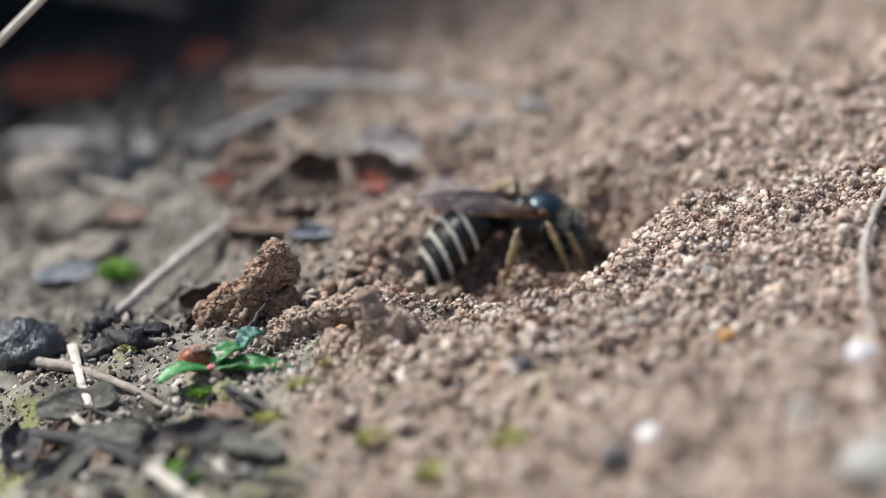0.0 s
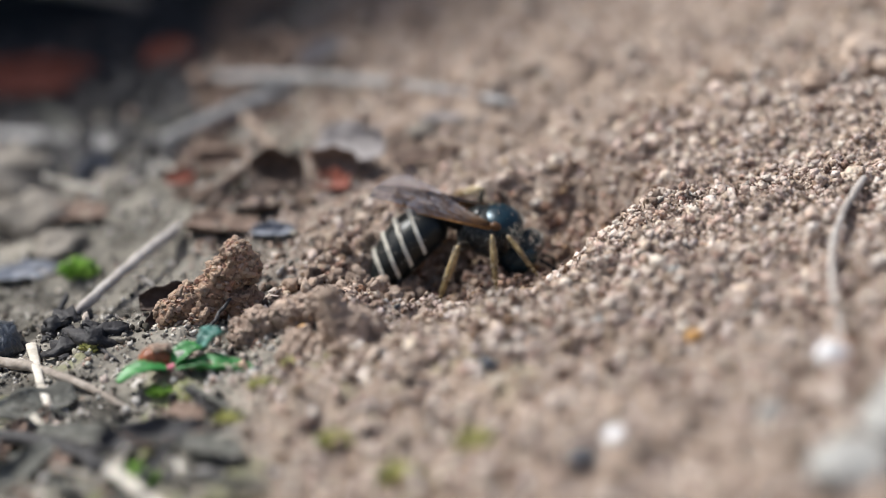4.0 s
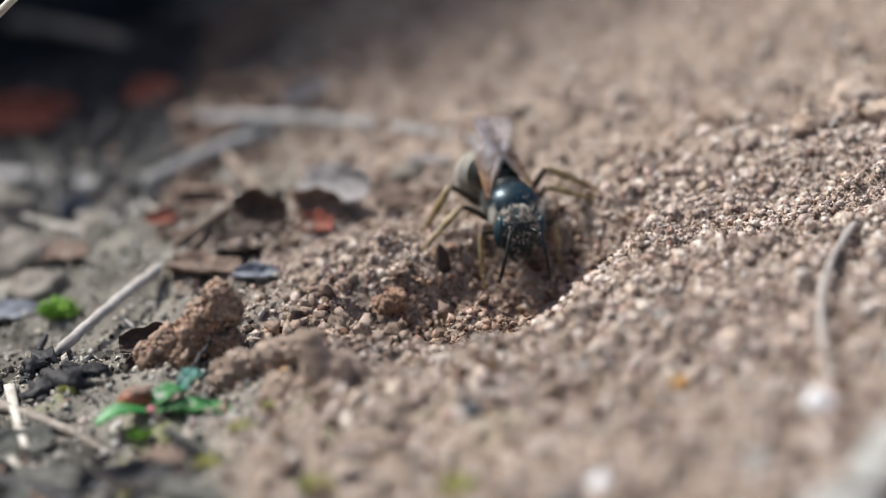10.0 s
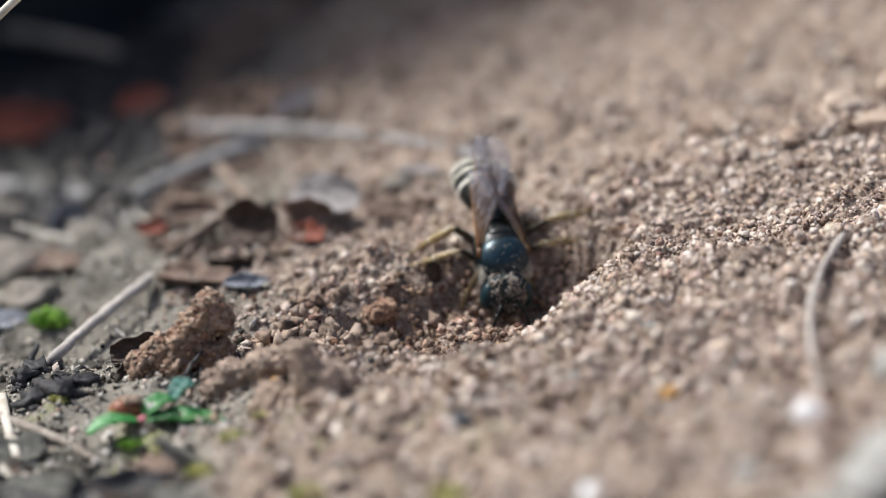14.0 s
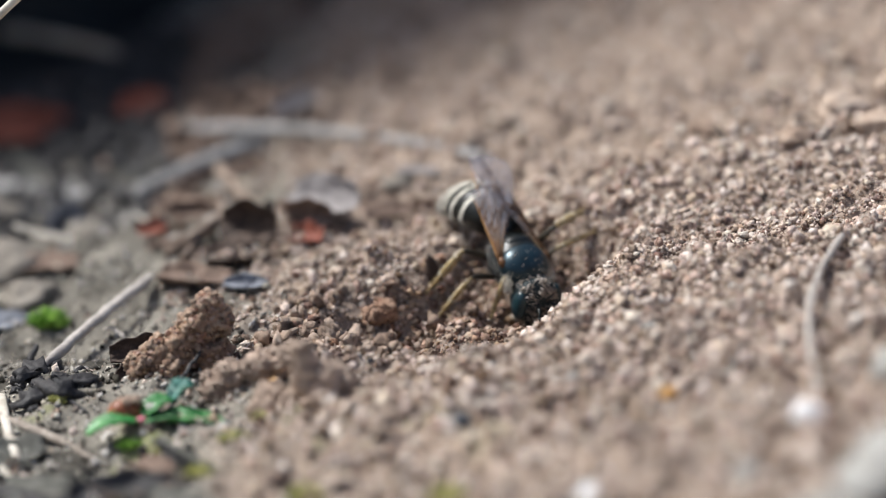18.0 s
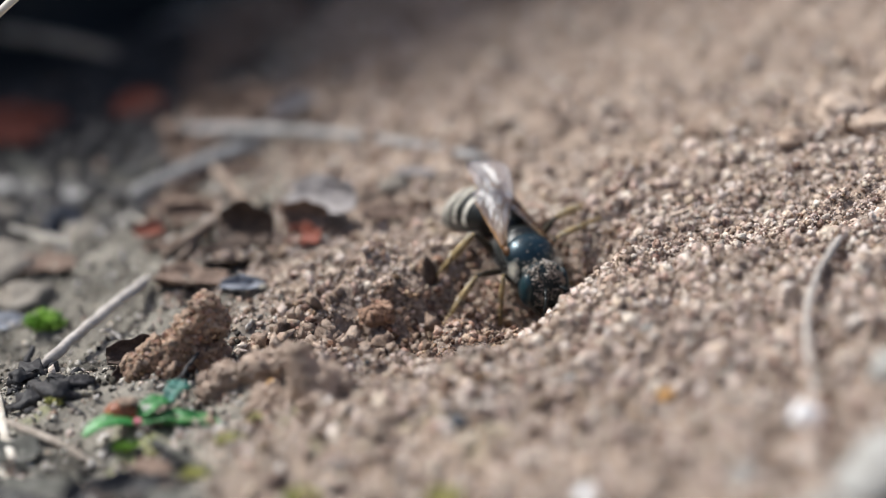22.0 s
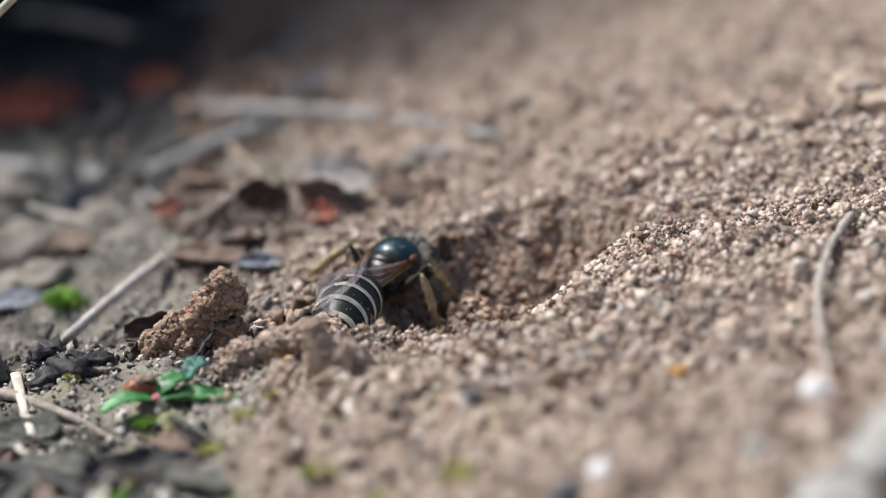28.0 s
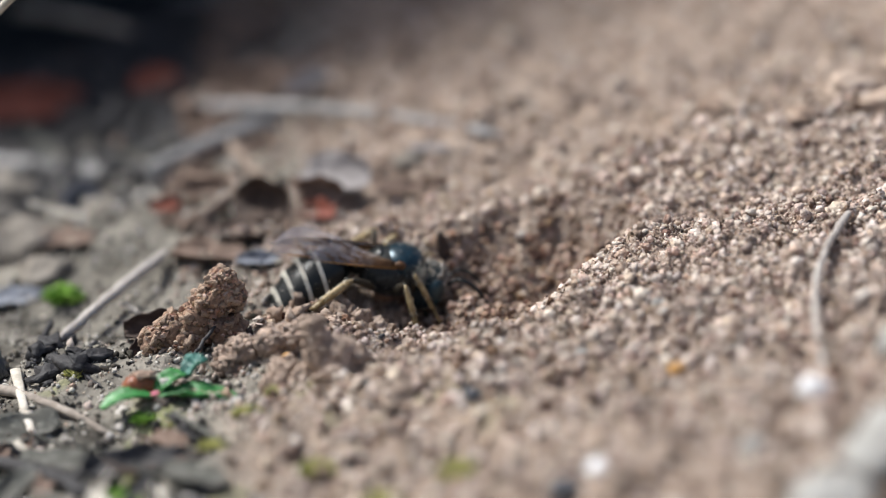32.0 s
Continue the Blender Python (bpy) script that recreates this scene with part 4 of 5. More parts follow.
    for i, (a, b) in enumerate(zip(edges, edges[1:])):
        bm = bmesh.new()
        st = []
        for j in range(9):
            u = j / 8
            s, cz, w, h = prof(a + (b + 0.06 - a) * u)
            g = 1 + 0.035 * u
            st.append((s, cz, w * g, h * g))
        if i == 0:
            s, cz, w, h = st[0]
            st[:0] = [(s - 0.32, cz, 0.12, 0.12), (s - 0.27, cz, w * 0.55, h * 0.55), (s - 0.12, cz, w * 0.86, h * 0.86)]
        last = st[-1]
        st.append((last[0] + 0.01, last[1], last[2] * 0.93, last[3] * 0.93))
        lathe(bm, st)
        part("tergite", bm, M_CHITIN, hub, "glossy black segment")
        if i < 4:
            bm = bmesh.new()
            st = []
            for j in range(5):
                s, cz, w, h = prof(b - 0.11 + 0.17 * j / 4)
                g = 1.045 + 0.018 * math.sin(math.pi * j / 4)
                st.append((s, cz, w * g, h * g))
            lathe(bm, st, -28, 208, 44)
            spots = []
            for _ in range(420):
                s, cz, w, h = prof(b - 0.12 + 0.16 * rnd.random())
                t = radians(90 + rnd.gauss(0, 65))
                spots.append(((-s, w * 1.05 * math.cos(t), cz + h * 1.05 * math.sin(t)), (-1, 0.4 * math.cos(t), 0.4 * math.sin(t))))
            hairs(bm, spots, 0.11, 0.010, 5 + i, 0.2)
            part("hair_band", bm, M_BAND, hub, "pale cream hair band")
    bm = bmesh.new()
    s, cz, w, h = prof(3.95)
    blob(bm, (-s, 0, cz), (0.35, w * 0.9, h * 0.9), 3, 0.05, 1, 8)
    part("tip", bm, M_CHITIN, hub)
    bm = bmesh.new()
    for i in range(110):
        s, cz, w, h = prof(rnd.uniform(0.3, 3.9))
        t = radians(90 + rnd.gauss(0, 60))
        q = rnd.uniform(0.012, 0.03)
        blob(bm, (-s, 1.05 * w * math.cos(t), cz + 1.05 * h * math.sin(t)), (q, q, q), 0, 0.4, 1, i)
    part("soil_dust", bm, M_DUST, hub, "fine soil dust on the abdomen")
    bm = bmesh.new()
    for i in range(70):
        a, b = rnd.uniform(0, 6.28), rnd.uniform(0.1, 1.5)
        d = Vector((math.cos(b) * math.cos(a) * 0.90, math.cos(b) * math.sin(a), math.sin(b) * 0.72))
        q = rnd.uniform(0.01, 0.026)
        blob(bm, Vector((0.40, 0, 0.21)) + d, (q, q, q), 0, 0.4, 1, i)
    part("soil_dust", bm, M_DUST, thorax, "fine soil dust on the scutum")
    # wings, folded back over the abdomen
    for side in (-1, 1):
        for which, length, width, dz, sweep, roll in (("forewing", 4.8, 1.5, 0.0, 7.5, -33), ("hindwing", 3.3, 1.0, -0.07, 3.0, -34)):
            def place(u, v, length=length, width=width):
                lead = 0.12 * math.sin(math.pi * u)
                w = width * (0.10 + 0.90 * math.sin(math.pi * min(1, 0.02 + 0.60 * u ** 0.95)) ** 1.7) * min(1.0, math.sqrt(max(0.0, 1.0004 - max(0, (u - 0.72) / 0.28) ** 2)) + 0.02)
                camber = 0.10 * (1 - v * v) + 0.010 * math.sin(9 * v + 5 * u)
                return Vector((-length * u, side * (0.1 * width * lead + (v - 1) * 0.5 * w), camber))
            bm = bmesh.new()
            sheet(bm, 26, 10, place, 0.014)
            base = (0.08, side * 0.92, 0.36 + dz + 0.05 * side, side * roll, side * sweep)
            m = pose(base[0], base[1], base[2], base[3], 4, base[4])
            wing = part(which, bm, M_WING, bee, "smoky translucent wing, amber at the base", m=m)
            bm = bmesh.new()
            for v0, v1, u1, r in ((0.75, 0.55, 0.80, 0.034), (0.45, 0.0, 0.75, 0.03), (0.2, -0.55, 0.62, 0.027), (-0.6, -0.9, 0.45, 0.024)):
                tube(bm, [place(0.01 + u1 * i / 9, v0 + (v1 - v0) * i / 9) + Vector((0, 0, 0.015)) for i in range(10)], [r * (1 - 0.05 * i) for i in range(10)], 5)
            for u0, va, vb in ((0.42, 0.65, 0.1), (0.56, 0.9, 0.3), (0.7, 0.95, 0.15), (0.34, 0.3, -0.5), (0.52, 0.15, -0.4)):
                tube(bm, [place(u0 + 0.03 * i, va + (vb - va) * i / 4) + Vector((0, 0, 0.015)) for i in range(5)], [0.024] * 5, 5)
            WINGS.append((wing, base))
            part("venation", bm, M_VEIN, wing, "dark brown vein network")
            bm = bmesh.new()
            tube(bm, [place(0.01 + 0.86 * i / 11, 0.98) for i in range(12)], [0.06 - 0.004 * i for i in range(12)], 6)
            part("costa", bm, M_COSTA, wing, "amber leading-edge vein")
    # legs
    for which, hip, l1, lt, la in (("front", (0.9, 0.5, -0.8), 1.15, 1.05, 1.1), ("middle", (0.2, 0.7, -0.8), 1.5, 1.2, 1.1), ("hind", (-0.6, 0.75, -0.72), 1.75, 1.4, 1.2)):
        big = {"front": 0.54, "middle": 0.62, "hind": 0.80}[which]
        for side in (-1, 1):
            bm = bmesh.new()
            tube(bm, [(l1 * i / 8, 0, 0.05 * math.sin(math.pi * i / 8)) for i in range(9)], [big * r for r in (0.13, 0.17, 0.19, 0.2, 0.19, 0.17, 0.15, 0.13, 0.11)], 10)
            spots = [((l1 * u, 0.17 * big * math.cos(a), 0.17 * big * math.sin(a)), (0.6, math.cos(a), math.sin(a))) for u, a in ((rnd.uniform(0.3, 1), rnd.uniform(0, 6.28)) for _ in range(80))]
            hairs(bm, spots, 0.16, 0.009, 11)
            femur = part("femur", bm, M_DARKLEG, bee, "dark brown upper leg")
            bm = bmesh.new()
            tube(bm, [(lt * i / 8, 0, 0.03 * math.sin(math.pi * i / 8)) for i in range(9)], [big * r for r in (0.09, 0.12, 0.15, 0.175, 0.19, 0.20, 0.20, 0.185, 0.15)], 10)
            tibia = part("tibia", bm, M_GOLD, bee, "golden-haired lower leg")
            bm = bmesh.new()
            spots = [((lt * u, 0.16 * big * math.cos(a), 0.16 * big * math.sin(a)), (1.1, math.cos(a), math.sin(a))) for u, a in ((rnd.uniform(0.05, 1), rnd.uniform(0, 6.28)) for _ in range(240))]
            hairs(bm, spots, 0.20 * big, 0.010, 12, 0.25)
            part("hair_brush", bm, M_SCOPA, tibia, "pale feathery leg hair")
            bm = bmesh.new()
            tube(bm, [(lt - 0.05 + la * 0.5 * i / 4, 0, 0) for i in range(5)], [big * r for r in (0.13, 0.15, 0.15, 0.13, 0.09)], 8, 0.7)
            for i in range(3):
                x0 = lt + la * (0.46 + 0.17 * i)
                tube(bm, [(x0, 0, -0.02 * i), (x0 + la * 0.1, 0, -0.02 * i), (x0 + la * 0.18, 0, -0.02 * i)], [0.045, 0.075, 0.05], 7)
            spots = [((lt + la * 0.45 * u, 0.13 * big * math.cos(a), 0.1 * big * math.sin(a)), (0.9, math.cos(a), math.sin(a))) for u, a in ((rnd.random(), rnd.uniform(0, 6.28)) for _ in range(90))]
            hairs(bm, spots, 0.14, 0.009, 13)
            part("tarsus", bm, M_GOLD, tibia, "golden jointed foot")
            LEGS.append((femur, tibia, Vector((hip[0], side * hip[1], hip[2])), l1, lt + la * 0.96, side, which))
    return bee, head, hub


def waist_mesh():
    bm = bmesh.new()
    tube(bm, [(0.75, 0, 0), (0.3, 0, 0), (0.05, 0, 0.02), (-0.15, 0, 0.02), (-0.35, 0, 0.02)], [0.7, 0.42, 0.2, 0.3, 0.5], 14)
    return bm


bee, bee_head, bee_abdomen = build_bee()


# ---- loose grains: the nearest as clods one can pick, the rest as stuff ----
def loose(x, y):
    """How freely grains lie at a place: little on the mossy crust, most on the spoil."""
    edge = -7.6 + 1.3 * math.sin(0.5 * y) + 0.8 * math.sin(1.3 * y + 1) - (1.5 if y > 4 else 0)
    k = 1 / (1 + math.exp(-1.2 * (x - edge)))
    return 0.12 + 0.88 * k


def grain_shapes(count, sub, seed):
    out = []
    for i in range(count):
        b = bmesh.new()
        if sub and i % 2:
            crumb_cluster(b, 4, seed + i)
        elif sub:
            blob(b, (0, 0, 0), (1, 0.85, 0.75), 1, 0.8, 1.6, seed + i, fine=0.25)
        else:
            blob(b, (0, 0, 0), (1, 0.8, 0.65), 0, 1.0, 1.5, seed + i)
        b.verts.ensure_lookup_table()
        out.append((np.array([v.co[:] for v in b.verts]), np.array([[v.index for v in f.verts] for f in b.faces])))
        b.free()
    return out


def scatter(name, label, spots, sub, mat, seed):
    """Joins uneven grains, one at each spot (x, y, radius), into one mesh."""
    shapes = grain_shapes(9, sub, seed)  # angular, uneven
    rng = np.random.RandomState(seed)
    vs, fs, base = [], [], 0
    for x, y, r, *up in spots:
        v, f = shapes[rng.randint(9)]
        q = rng.normal(size=4)
        q /= np.linalg.norm(q)
        a, b, c, d = q
        rot = np.array([[1 - 2 * (c * c + d * d), 2 * (b * c - a * d), 2 * (b * d + a * c)], [2 * (b * c + a * d), 1 - 2 * (b * b + d * d), 2 * (c * d - a * b)], [2 * (b * d - a * c), 2 * (c * d + a * b), 1 - 2 * (b * b + c * c)]])
        vs.append(v @ rot.T * r + np.array([x, y, top(x, y) + rng.uniform(-0.2, 0.7) * r + (up[0] if up else 0.0)]))
        fs.append(f + base)
        base += len(v)
    vs, fs = np.concatenate(vs) * MM, np.concatenate(fs)
    me = bpy.data.meshes.new(name)
    me.vertices.add(len(vs))
    me.vertices.foreach_set("co", vs.ravel())
    me.loops.add(fs.size)
    me.loops.foreach_set("vertex_index", fs.ravel())
    me.polygons.add(len(fs))
    me.polygons.foreach_set("loop_start", np.arange(0, fs.size, 3))
    me.update(calc_edges=True)
    me.materials.append(mat)
    return tagged(new(name, me), label, "soil grains", kind="stuff")


def spots_in(x0, x1, y0, y1, count, lo, hi, seed):
    rnd = random.Random(seed)
    out = []
    while len(out) < count:
        x, y = rnd.uniform(x0, x1), rnd.uniform(y0, y1)
        if rnd.random() < loose(x, y):
            out.append((x, y, lo * (hi / lo) ** (rnd.random() ** 3.0)))
    return out


def dug(x, y):
    """Inside the freshly dug hollow or its spoil run, where the soil is still damp and coloured darker for the hollow's
    shade.
    """
    a, b = 0.82 * (x - 2.6) + 0.57 * (y - 1.9), -0.57 * (x - 2.6) + 0.82 * (y - 1.9)
    return math.hypot(a / 7.0, b / (4.0 if b < 0 else 5.0)) + 0.12 * math.sin(2 * x + y) < 0.95 or math.hypot((x + 4.4) / 4.2, (y + 1.0) / 2.8) + 0.15 * math.sin(2.3 * x - y) < 0.85


def with_crumbs(spots, seed):
    """Small crumbs cling to the larger ones."""
    rng = random.Random(seed)
    out = []
    for x, y, r in spots:
        if r > 0.15:
            for _ in range(int(r * 17)):
                a, k = rng.uniform(0, 6.28), rng.uniform(0.3, 1.0)
                out.append((x + r * k * math.cos(a), y + r * k * math.sin(a), rng.uniform(0.035, 0.085), r * 0.75 * math.sqrt(1.05 - k * k)))
    return out


fresh = spots_in(-13, 22, -15, 12, 38000, 0.05, 0.33, 1)
big_damp = [q for q in fresh if q[2] > 0.11 and dug(q[0], q[1])]
small_damp = [q for q in fresh if q[2] <= 0.11 and dug(q[0], q[1])]
big_dry = [q for q in fresh if q[2] > 0.11 and not dug(q[0], q[1])]
small_dry = [q for q in fresh if q[2] <= 0.11 and not dug(q[0], q[1])]
scatter("soil_grains", "damp reddish-brown crumbs in the dug hollow", big_damp, 1, M_DAMP_SHADED, 7)
scatter("soil_grains", "fine damp grains in the dug hollow", small_damp, 0, M_DAMP_SHADED, 8)


# right of a wavy edge beside the hollow, where the paler grains lie
def pallid(q):
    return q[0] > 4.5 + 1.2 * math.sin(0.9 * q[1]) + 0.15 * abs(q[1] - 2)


scatter("soil_grains", "pinkish-brown soil crumbs round the hollow", [q for q in big_dry if not pallid(q)], 1, M_GRAIN, 1)
scatter("soil_grains", "fine pinkish-brown soil grains round the hollow", [q for q in small_dry if not pallid(q)], 0, M_GRAIN, 9)
scatter("soil_grains", "dry pale soil crumbs on the slope", [q for q in big_dry if pallid(q)], 1, M_PALE_GRAIN, 31)
scatter("soil_grains", "fine pale soil grains on the slope", [q for q in small_dry if pallid(q)], 0, M_PALE_GRAIN, 32)
scatter("soil_dust", "tiny damp crumbs clinging to larger ones", with_crumbs(big_damp, 3), 0, M_DAMP_SHADED, 21)
scatter("soil_dust", "tiny pinkish-brown crumbs clinging to larger ones", with_crumbs(big_dry, 5), 0, M_PALE_GRAIN, 22)
finest = spots_in(-9, 17, -8, 9, 26000, 0.03, 0.075, 23)
scatter("soil_dust", "finest grains of dug soil", [q for q in finest if not pallid(q)], 0, M_GRAIN, 23)
scatter("soil_dust", "finest grains of pale soil", [q for q in finest if pallid(q)], 0, M_PALE_GRAIN, 33)
scatter("soil_grains", "coarser soil crumbs over the ground", spots_in(-26, 27, -40, 62, 5000, 0.08, 0.42, 2), 0, M_GRAIN, 2)
scatter("soil_grains", "loose soil crumbs on the near slope", spots_in(-9, 24, -38, -13, 9000, 0.08, 0.42, 4), 0, M_GRAIN, 4)
scatter("soil_grains", "loose soil crumbs on the far slope", spots_in(-12, 27, 11, 46, 9000, 0.08, 0.30, 5), 0, M_GRAIN, 5)
scatter("soil_dust", "dusty fine grains on the soil", spots_in(-20, 20, -11, 9, 8000, 0.05, 0.13, 3), 0, M_GRAIN, 3)

crust = random.Random(51)
bits = []
while len(bits) < 7000:
    x, y = crust.uniform(-24, -4), crust.uniform(-16, 22)
    if crust.random() > loose(x, y):
        bits.append((x, y, 0.04 * 6 ** (crust.random() ** 3)))
scatter("crust_grains", "greyish-beige crumbs of soil crust", bits, 0, M_CRUST, 24)

litter = random.Random(31)
bits = []
while len(bits) < 3800:
    x, y = litter.uniform(-27, -3), litter.uniform(-28, 60)
    if litter.random() > loose(x, y) and (y > 6 or y < -6 or litter.random() < 0.45):
        bits.append((x, y, 0.045 * (9 if y > 14 or y < -8 else 5) ** (litter.random() ** 1.8)))
scatter("litter_crumbs", "dark and pale crumbs of litter on the crust", bits, 0, M_LITTER, 6)

# dark litter strewn over the far left: its colour carries the shade there
dimming = random.Random(41)
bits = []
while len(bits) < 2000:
    x, y = dimming.uniform(-27, -5), dimming.uniform(20, 52)
    if dimming.random() < (y - 16) / 22 and x < -9.5 - 2.5 * math.sin(0.35 * y):
        bits.append((x, y, 0.2 * 4 ** dimming.random()))
scatter("leaf_mould", "black leaf litter added to deepen the shade under the rock", [q for q in bits if q[0] < -13.5], 0, M_BARK, 11)
scatter("leaf_mould", "brown leaf litter added to deepen the shade before the rock", [q for q in bits if q[0] >= -13.5], 0, M_DRYLEAF, 12)

chaff = random.Random(61)
bits = []
while len(bits) < 1100:
    x, y = chaff.uniform(-14, 4), chaff.uniform(12, 38)
    if chaff.random() < 0.9 - 0.055 * (x + 14) + 0.2 * math.sin(1.1 * x + 0.7 * y):
        bits.append((x, y, 0.09 * 5 ** (chaff.random() ** 2)))
scatter("litter_crumbs", "dark brown leaf crumbs on the far soil", bits, 0, M_DRYLEAF, 34)

heap = thing("spoil_heap", "heap of loose brown soil clods thrown out by digging", "spoil heap", on(-4, -3))
rnd = random.Random(77)
clods = []
for i in range(12):
    bm = bmesh.new()
    blob(bm, (0, 0, 0), (1, 0.85, 0.75), 2, 1.1, 1.6, 500 + i, fine=0.25)
    clods.append(finish(bm, "clod", M_CLOD))
inv = heap.matrix_basis.inverted()
for i in range(290):
    if i < 200:
        x, y = rnd.gauss(-4.4, 2.3), rnd.gauss(-1.6, 2.3)
    else:
        x = rnd.uniform(1.5, 15)
        y = rnd.gauss(-1.0, 3.0)
    r = (0.17 + 0.30 * rnd.random() ** 1.6) if i < 200 else 0.12 + 0.22 * rnd.random() ** 2.5
    c = new("clod", clods[i % 12])
    c.parent = heap
    c.matrix_basis = inv @ in_metres(on(x, y, rnd.uniform(0.2, 1.5 if i < 200 else 0.5) * r, rnd.uniform(0, 360), rnd.uniform(0, 360), rnd.uniform(0, 360))) @ Matrix.Diagonal((r, r * rnd.uniform(0.8, 1.1), r * rnd.uniform(0.8, 1.1), 1))

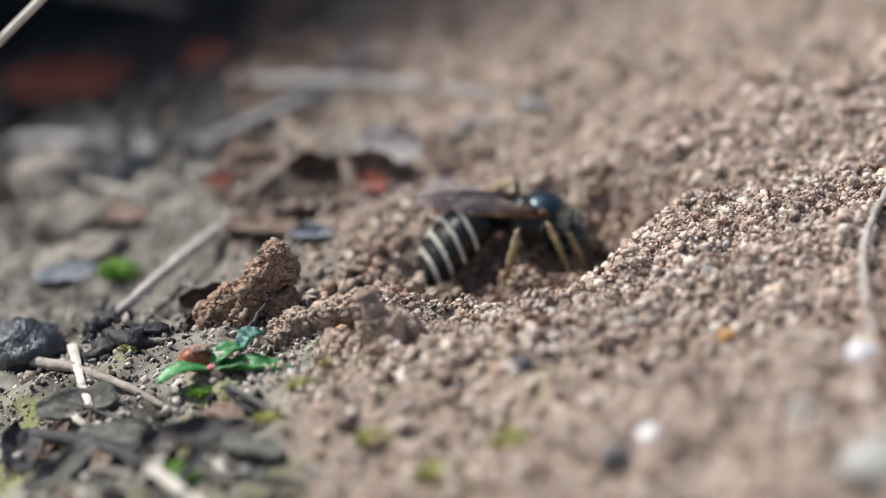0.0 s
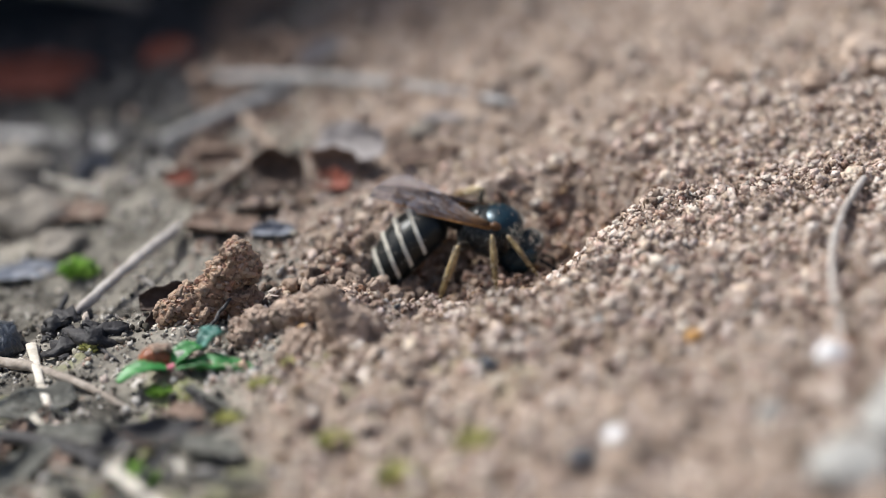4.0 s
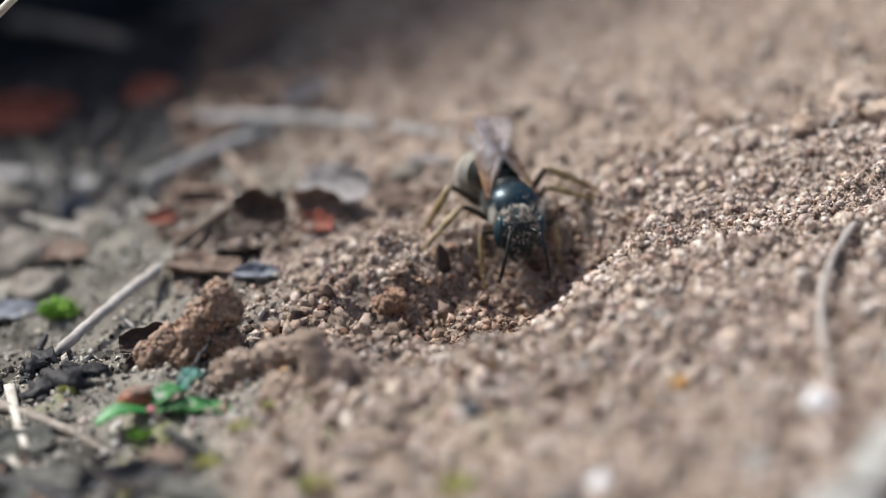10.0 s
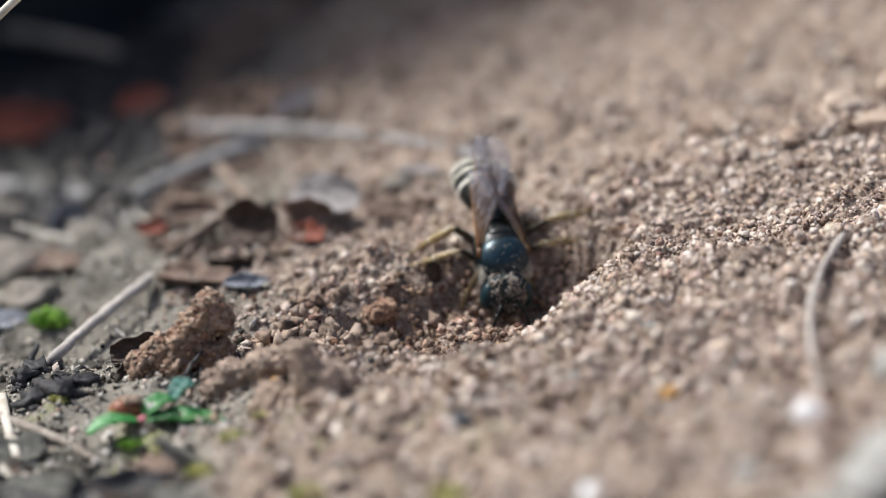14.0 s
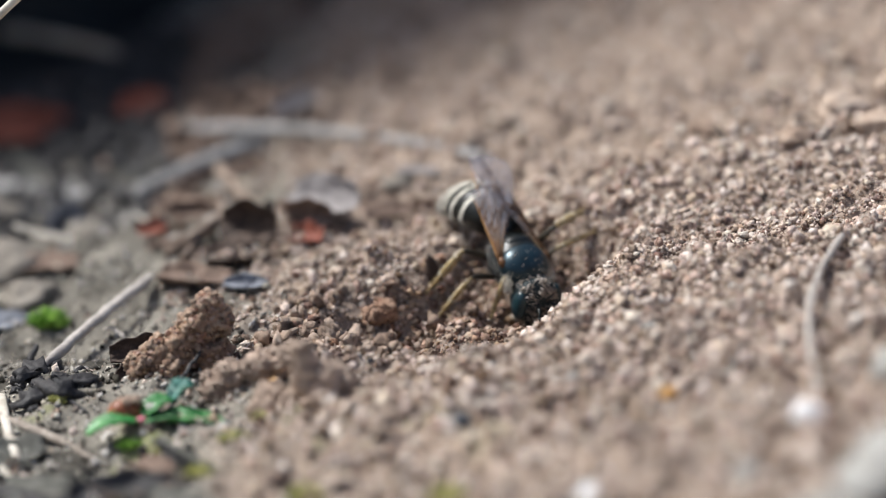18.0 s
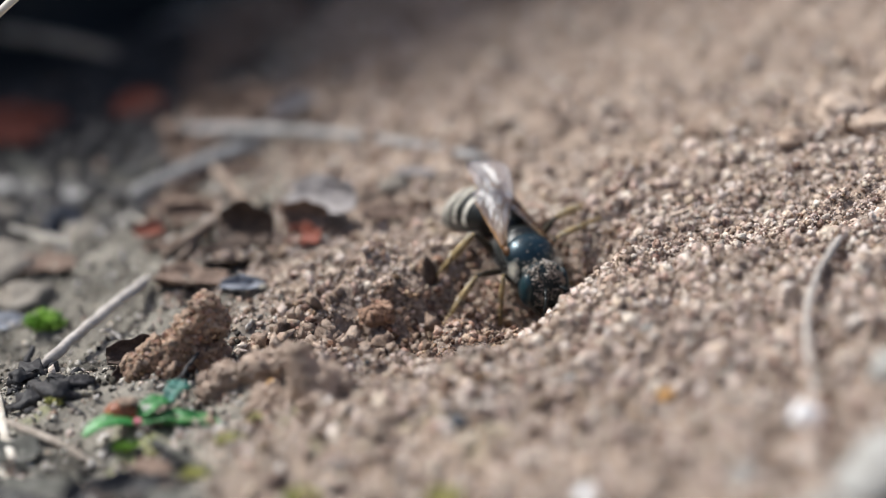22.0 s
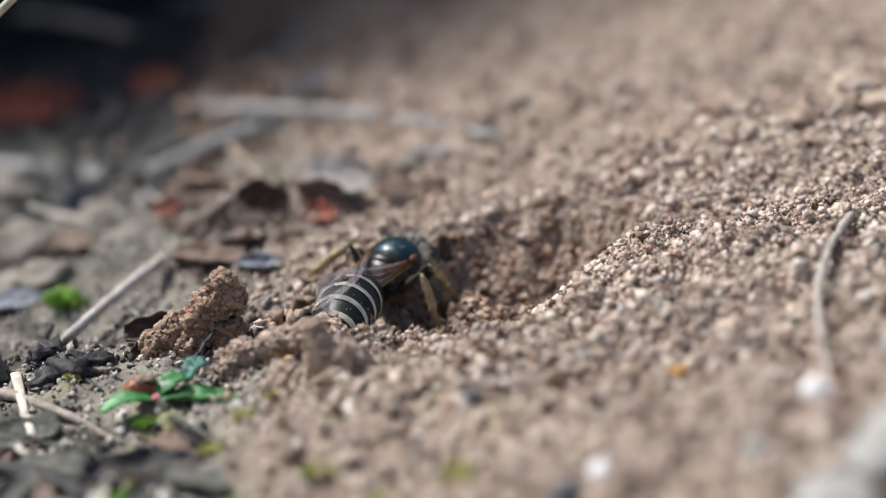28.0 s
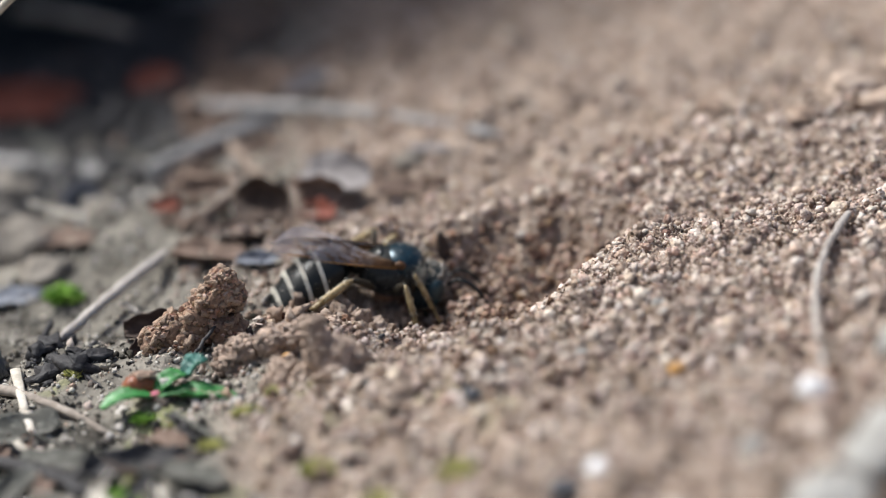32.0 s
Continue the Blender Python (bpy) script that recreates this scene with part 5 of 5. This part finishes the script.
# the bee: seconds, thorax in millimetres, heading, nose up, abdomen's bend, head's nod
BEE = [
    (0, 1.49, 3.90, 0.13, 10.6, -5.9, 25.0, -34.0), (0.5, 1.24, 3.51, -0.18, 9.3, -9.9, 27.0, -24.0),
    (1, 1.13, 3.87, 0.05, 10.4, -5.6, 25.0, -22.0), (1.5, 1.52, 4.15, 0.20, 10.9, 0.5, 19.0, -8.0),
    (2, 1.00, 3.79, -0.10, 10.4, -11.3, 33.0, -34.0), (2.5, 1.68, 3.44, -0.04, 8.6, -14.1, 31.0, -35.3),
    (3, 1.60, 3.17, 0.06, 8.4, -12.5, 29.0, -36.7), (3.5, 1.09, 2.47, -0.08, -5.9, -12.6, 35.0, -38.0),
    (5.5, 1.50, 3.68, -0.05, 8.8, -4.8, 21.0, -20.0), (6, 1.72, 3.74, -0.05, 3.2, -4.5, 27.0, -30.0),
    (6.5, 1.39, 4.39, -0.01, 9.0, -8.8, 27.0, -24.0), (7, 1.54, 5.58, 1.20, 38.0, 13.9, 16.0, 0.0),
    (7.5, 1.34, 6.27, 1.51, 66.7, 13.4, 10.0, 0.0), (8, 2.82, 6.90, 2.02, 12.7, 26.1, -4.0, -12.0),
    (8.5, 3.52, 7.25, 2.23, 10.0, 22.8, -7.0, -12.0), (9, 4.86, 7.41, 2.33, 8.2, 18.9, -7.0, -12.0),
    (9.2, 4.56, 7.37, 2.69, 8.0, 18.4, -7.0, -12.0), (9.4, 3.92, 7.28, 2.31, -23.8, 2.7, 6.0, -12.0),
    (9.6, 3.23, 7.13, 2.23, -51.3, 7.1, 12.3, -1.3), (9.8, 2.72, 6.96, 1.82, -74.6, -13.5, 16.5, 9.3),
    (10, 2.78, 6.78, 1.83, -76.1, -16.7, 15.6, 20.0), (10.5, 2.78, 6.18, 1.49, -72.8, -37.0, 21.0, 20.1),
    (11, 2.40, 5.73, 1.13, -83.0, -37.8, 21.0, 20.1), (11.5, 2.71, 5.48, 0.96, -97.5, -42.5, 21.0, 20.2),
    (12, 2.79, 5.30, 0.86, -101.4, -41.6, 21.0, 20.3), (12.5, 2.92, 5.21, 0.76, -95.3, -44.9, 21.0, 20.4),
    (13, 2.92, 5.04, 0.67, -93.2, -46.3, 21.0, 20.4), (13.5, 2.36, 4.88, 0.61, -84.1, -50.7, 21.0, 20.5),
    (14, 2.75, 4.91, 0.61, -75.5, -49.5, 21.0, 20.6), (14.5, 2.62, 4.98, 0.73, -72.2, -41.9, 21.0, 20.6),
    (16.5, 2.90, 4.06, 0.31, -71.2, -44.5, 21.0, 20.9), (17, 3.21, 4.12, 0.19, -75.0, -46.7, 21.0, 21.0),
    (17.5, 3.45, 4.58, 0.59, -69.1, -39.7, 21.0, 21.1), (18, 3.60, 4.36, 0.37, -61.6, -39.8, 21.0, 21.1),
    (18.5, 3.79, 3.79, 0.31, -61.8, -38.1, 21.0, 21.2), (19, 3.90, 3.82, 0.31, -58.7, -37.2, 21.0, 21.3),
    (19.5, 4.07, 4.71, 0.51, -52.1, -27.8, 17.0, 21.4), (20, 4.13, 5.53, 0.93, -57.4, -23.5, 17.0, 21.4),
    (20.5, 4.50, 5.99, 1.25, -48.7, -22.0, 17.0, 21.5), (21, 4.41, 5.89, 1.17, -52.3, -22.2, 17.0, 21.6),
    (21.5, 4.20, 5.36, 0.65, -58.0, -28.2, 17.0, 21.6), (22, 3.97, 5.15, 0.60, -61.7, -27.6, 17.0, 21.7),
    (22.5, 3.50, 5.08, 0.58, -69.1, -26.6, 17.0, 21.8), (23, 4.01, 5.11, 0.59, -61.6, -24.3, 17.0, 21.9),
    (23.5, 3.36, 5.24, 0.85, -81.8, -25.6, 17.0, 21.9), (24, 3.82, 5.07, 0.84, -92.2, -28.9, 17.0, 22.0),
    (24.3, 3.11, 4.67, 0.70, -105.9, -12.6, 11.7, 15.4), (24.6, 2.13, 4.21, 0.24, -115.6, -6.8, 12.0, 8.8),
    (24.8, 1.77, 3.99, -0.11, -113.8, -6.0, 13.5, 4.4), (25, 2.61, 3.86, 0.08, -102.7, 1.3, 15.0, 0.0),
    (25.2, 2.12, 3.77, -0.08, -110.3, -2.0, 15.0, -4.0), (25.5, 0.71, 3.70, -0.08, -149.7, 5.4, 6.0, -10.0),
    (26.1, -0.40, 3.30, -0.07, -199.4, 7.3, -0.6, -9.3), (26.8, -1.53, 2.88, -0.05, -250.6, 9.4, -7.4, -8.7),
    (27.5, -2.63, 2.48, -0.04, -300.4, 11.4, -14.0, -8.0), (27.8, -2.21, 2.43, -0.29, -312.8, 10.2, -14.0, -9.9),
    (28, -2.75, 2.44, -0.34, -303.0, 9.6, -14.0, -11.2), (28.3, -2.93, 2.55, -0.10, -303.5, 9.2, -14.0, -13.1),
    (28.6, -2.82, 2.67, 0.31, -353.5, 2.3, 18.8, -12.0), (29, -2.95, 2.60, -0.01, -351.4, -4.0, 25.1, -15.0),
    (29.5, -3.08, 2.41, -0.24, -351.8, -4.9, 25.1, -15.3), (30, -2.79, 2.29, -0.20, -352.1, -7.2, 26.0, -15.7),
    (30.5, -2.94, 2.19, -0.43, -355.2, -13.6, 25.1, -16.0), (31, -2.93, 2.43, -0.20, -355.2, -11.9, 24.2, -16.3),
    (31.5, -3.72, 2.65, 0.43, -353.1, -6.6, 24.2, -16.7), (32, -2.70, 2.35, -0.43, -353.9, -9.8, 25.1, -17.0),
]


def at_time(t):
    """The bee's row at t, between the rows that are given."""
    for a, b in zip(BEE, BEE[1:]):
        if a[0] <= t <= b[0]:
            w = (t - a[0]) / (b[0] - a[0])
            return [p + (q - p) * w for p, q in zip(a, b)]
    return list(BEE[-1])


def body_pose(r):
    return pose(r[1], r[2], r[3], 0, -r[5], r[4])


# seconds between which a hind leg on the bee's left flings soil upwards, and how far
FLINGS = ((0.3, 3.3, 1.0), (5.6, 6.7, 0.9), (20.35, 20.65, 1.0), (30.9, 31.1, 0.5))


# how far behind the thorax the right hind foot stands, by seconds
STANCE = ((0, -1.3), (3.5, -1.4), (5.5, -1.3), (6, -1.9), (6.5, -1.5), (7, -1.2), (8, -1.0), (8.5, -1.25), (9, -2.7), (9.4, -2.2), (10, -0.8), (25, -0.8), (25.5, -1.5), (29, -1.2), (29.5, -0.8), (30, -1.5), (30.5, -3.1), (31, -2.7), (31.5, -1.0), (32, -3.3))


# how far the abdomen swings to the bee's right, and how far the wings are raised off it
SWING = ((0, 10), (6.5, 10), (7, 8), (8, 6), (9.2, 5), (9.8, 0), (12, 6), (13, 8), (14, -4), (18, 0), (24, 0), (25.5, 0), (27.5, 10), (28.6, 8), (29, 8), (32, 8))
FEELERS = ((0, 25), (6.5, 25), (7, 0), (9.2, 0), (9.8, 50), (25.2, 60), (25.6, 20), (28, 10), (29, -25), (31, -30), (32, -15))
WING_LIFT = ((0, -1), (6.5, -1), (7, 2), (8, 4), (9.2, 4), (9.8, 3), (10.5, -2), (14, -3), (24, -3), (25, -5), (25.5, 2), (27.5, 0), (29, -4), (32, -4))


def between(table, t):
    for (a, p), (b, q) in zip(table, table[1:]):
        if a <= t <= b:
            return p + (q - p) * (t - a) / (b - a)
    return table[-1][1]


def foot(which, side, t, r):
    """Where a foot is, in the bee's space."""
    facing = 1 if 9.5 < t < 25.2 else 0
    rest = {"front": (2.1, 1.7), "middle": (0.9, 2.6), "hind": (-1.5, 3.1)}[which]
    if facing:
        rest = {"front": (1.9, 1.5), "middle": (0.7, 3.4), "hind": (-0.4, 3.9 if side > 0 else 3.6)}[which]
    if which == "hind" and side < 0:
        rest = (between(STANCE, t), rest[1] * 0.9)
    ph = {"front": 0.0, "middle": 2.1, "hind": 4.2}[which] + (1.6 if side > 0 else 0)
    x, y = rest[0] + 0.30 * math.sin(5.1 * t + ph), side * (rest[1] + 0.15 * math.sin(3.7 * t + ph))
    body = body_pose(r) @ Matrix.Scale(BIG, 4)
    w = body @ Vector((x, y, -1.5))
    w.z = soil(w.x, w.y) + 0.12 + 0.12 * max(0.0, math.sin(5.1 * t + ph + 1.5))
    p = body.inverted() @ w
    if which == "hind" and side > 0:
        for a, b, k in FLINGS:
            ease = max(0.0, min(1.0, (t - a + 0.3) / 0.3, (b + 0.3 - t) / 0.3)) * k
            p = p.lerp(Vector((-2.3 + 0.35 * math.sin(9 * t), 1.3, 2.3 + 0.3 * math.sin(7 * t))), ease)
    return p


def bones(hip, p, l1, l2, side):
    d = p - hip
    dist = max(abs(l1 - l2) + 0.1, min(l1 + l2 - 0.03, d.length))
    d.normalize()
    a = (l1 * l1 - l2 * l2 + dist * dist) / (2 * dist)
    pole = Vector((-0.1, 0.65 * side, 1.0))
    pole = (pole - d * pole.dot(d)).normalized()
    knee = hip + d * a + pole * math.sqrt(max(0.0, l1 * l1 - a * a))
    end = hip + d * dist

    def frame_of(o, x):
        x = x.normalized()
        y = pole.cross(x).normalized()
        z = x.cross(y)
        m = Matrix((x, y, z)).transposed().to_4x4()
        m.translation = o
        return in_metres(m)

    return frame_of(hip, knee - hip), frame_of(knee, end - knee)


def motions():
    walk(bee, [(r[0], in_metres(body_pose(r))) for r in BEE])
    walk(bee_head, [(r[0], in_metres(pose(1.06, 0, -0.18, 0, -r[7], 6 * math.sin(4.3 * r[0])))) for r in BEE])
    walk(bee_abdomen, [(r[0], in_metres(pose(-1.8, 0, -0.25, 0, -r[6], between(SWING, r[0])))) for r in BEE])
    for antenna, root in ANTENNAE:
        walk(antenna, [(t, in_metres(pose(*root) @ pose(0, 0, 0, 0, fold, 0) @ pose(*-root))) for t, fold in FEELERS])
    for wing, (x, y, z, roll, sweep) in WINGS:
        walk(wing, [(t, in_metres(pose(x, y, z, roll, lift, sweep))) for t, lift in WING_LIFT])
    steps = [i * 0.2 for i in range(161)]
    for femur, tibia, hip, l1, l2, side, which in LEGS:
        rows = [bones(hip, foot(which, side, t, at_time(t)), l1, l2, side) for t in steps]
        walk(femur, [(t, a) for t, (a, b) in zip(steps, rows)])
        walk(tibia, [(t, b) for t, (a, b) in zip(steps, rows)])


motions()
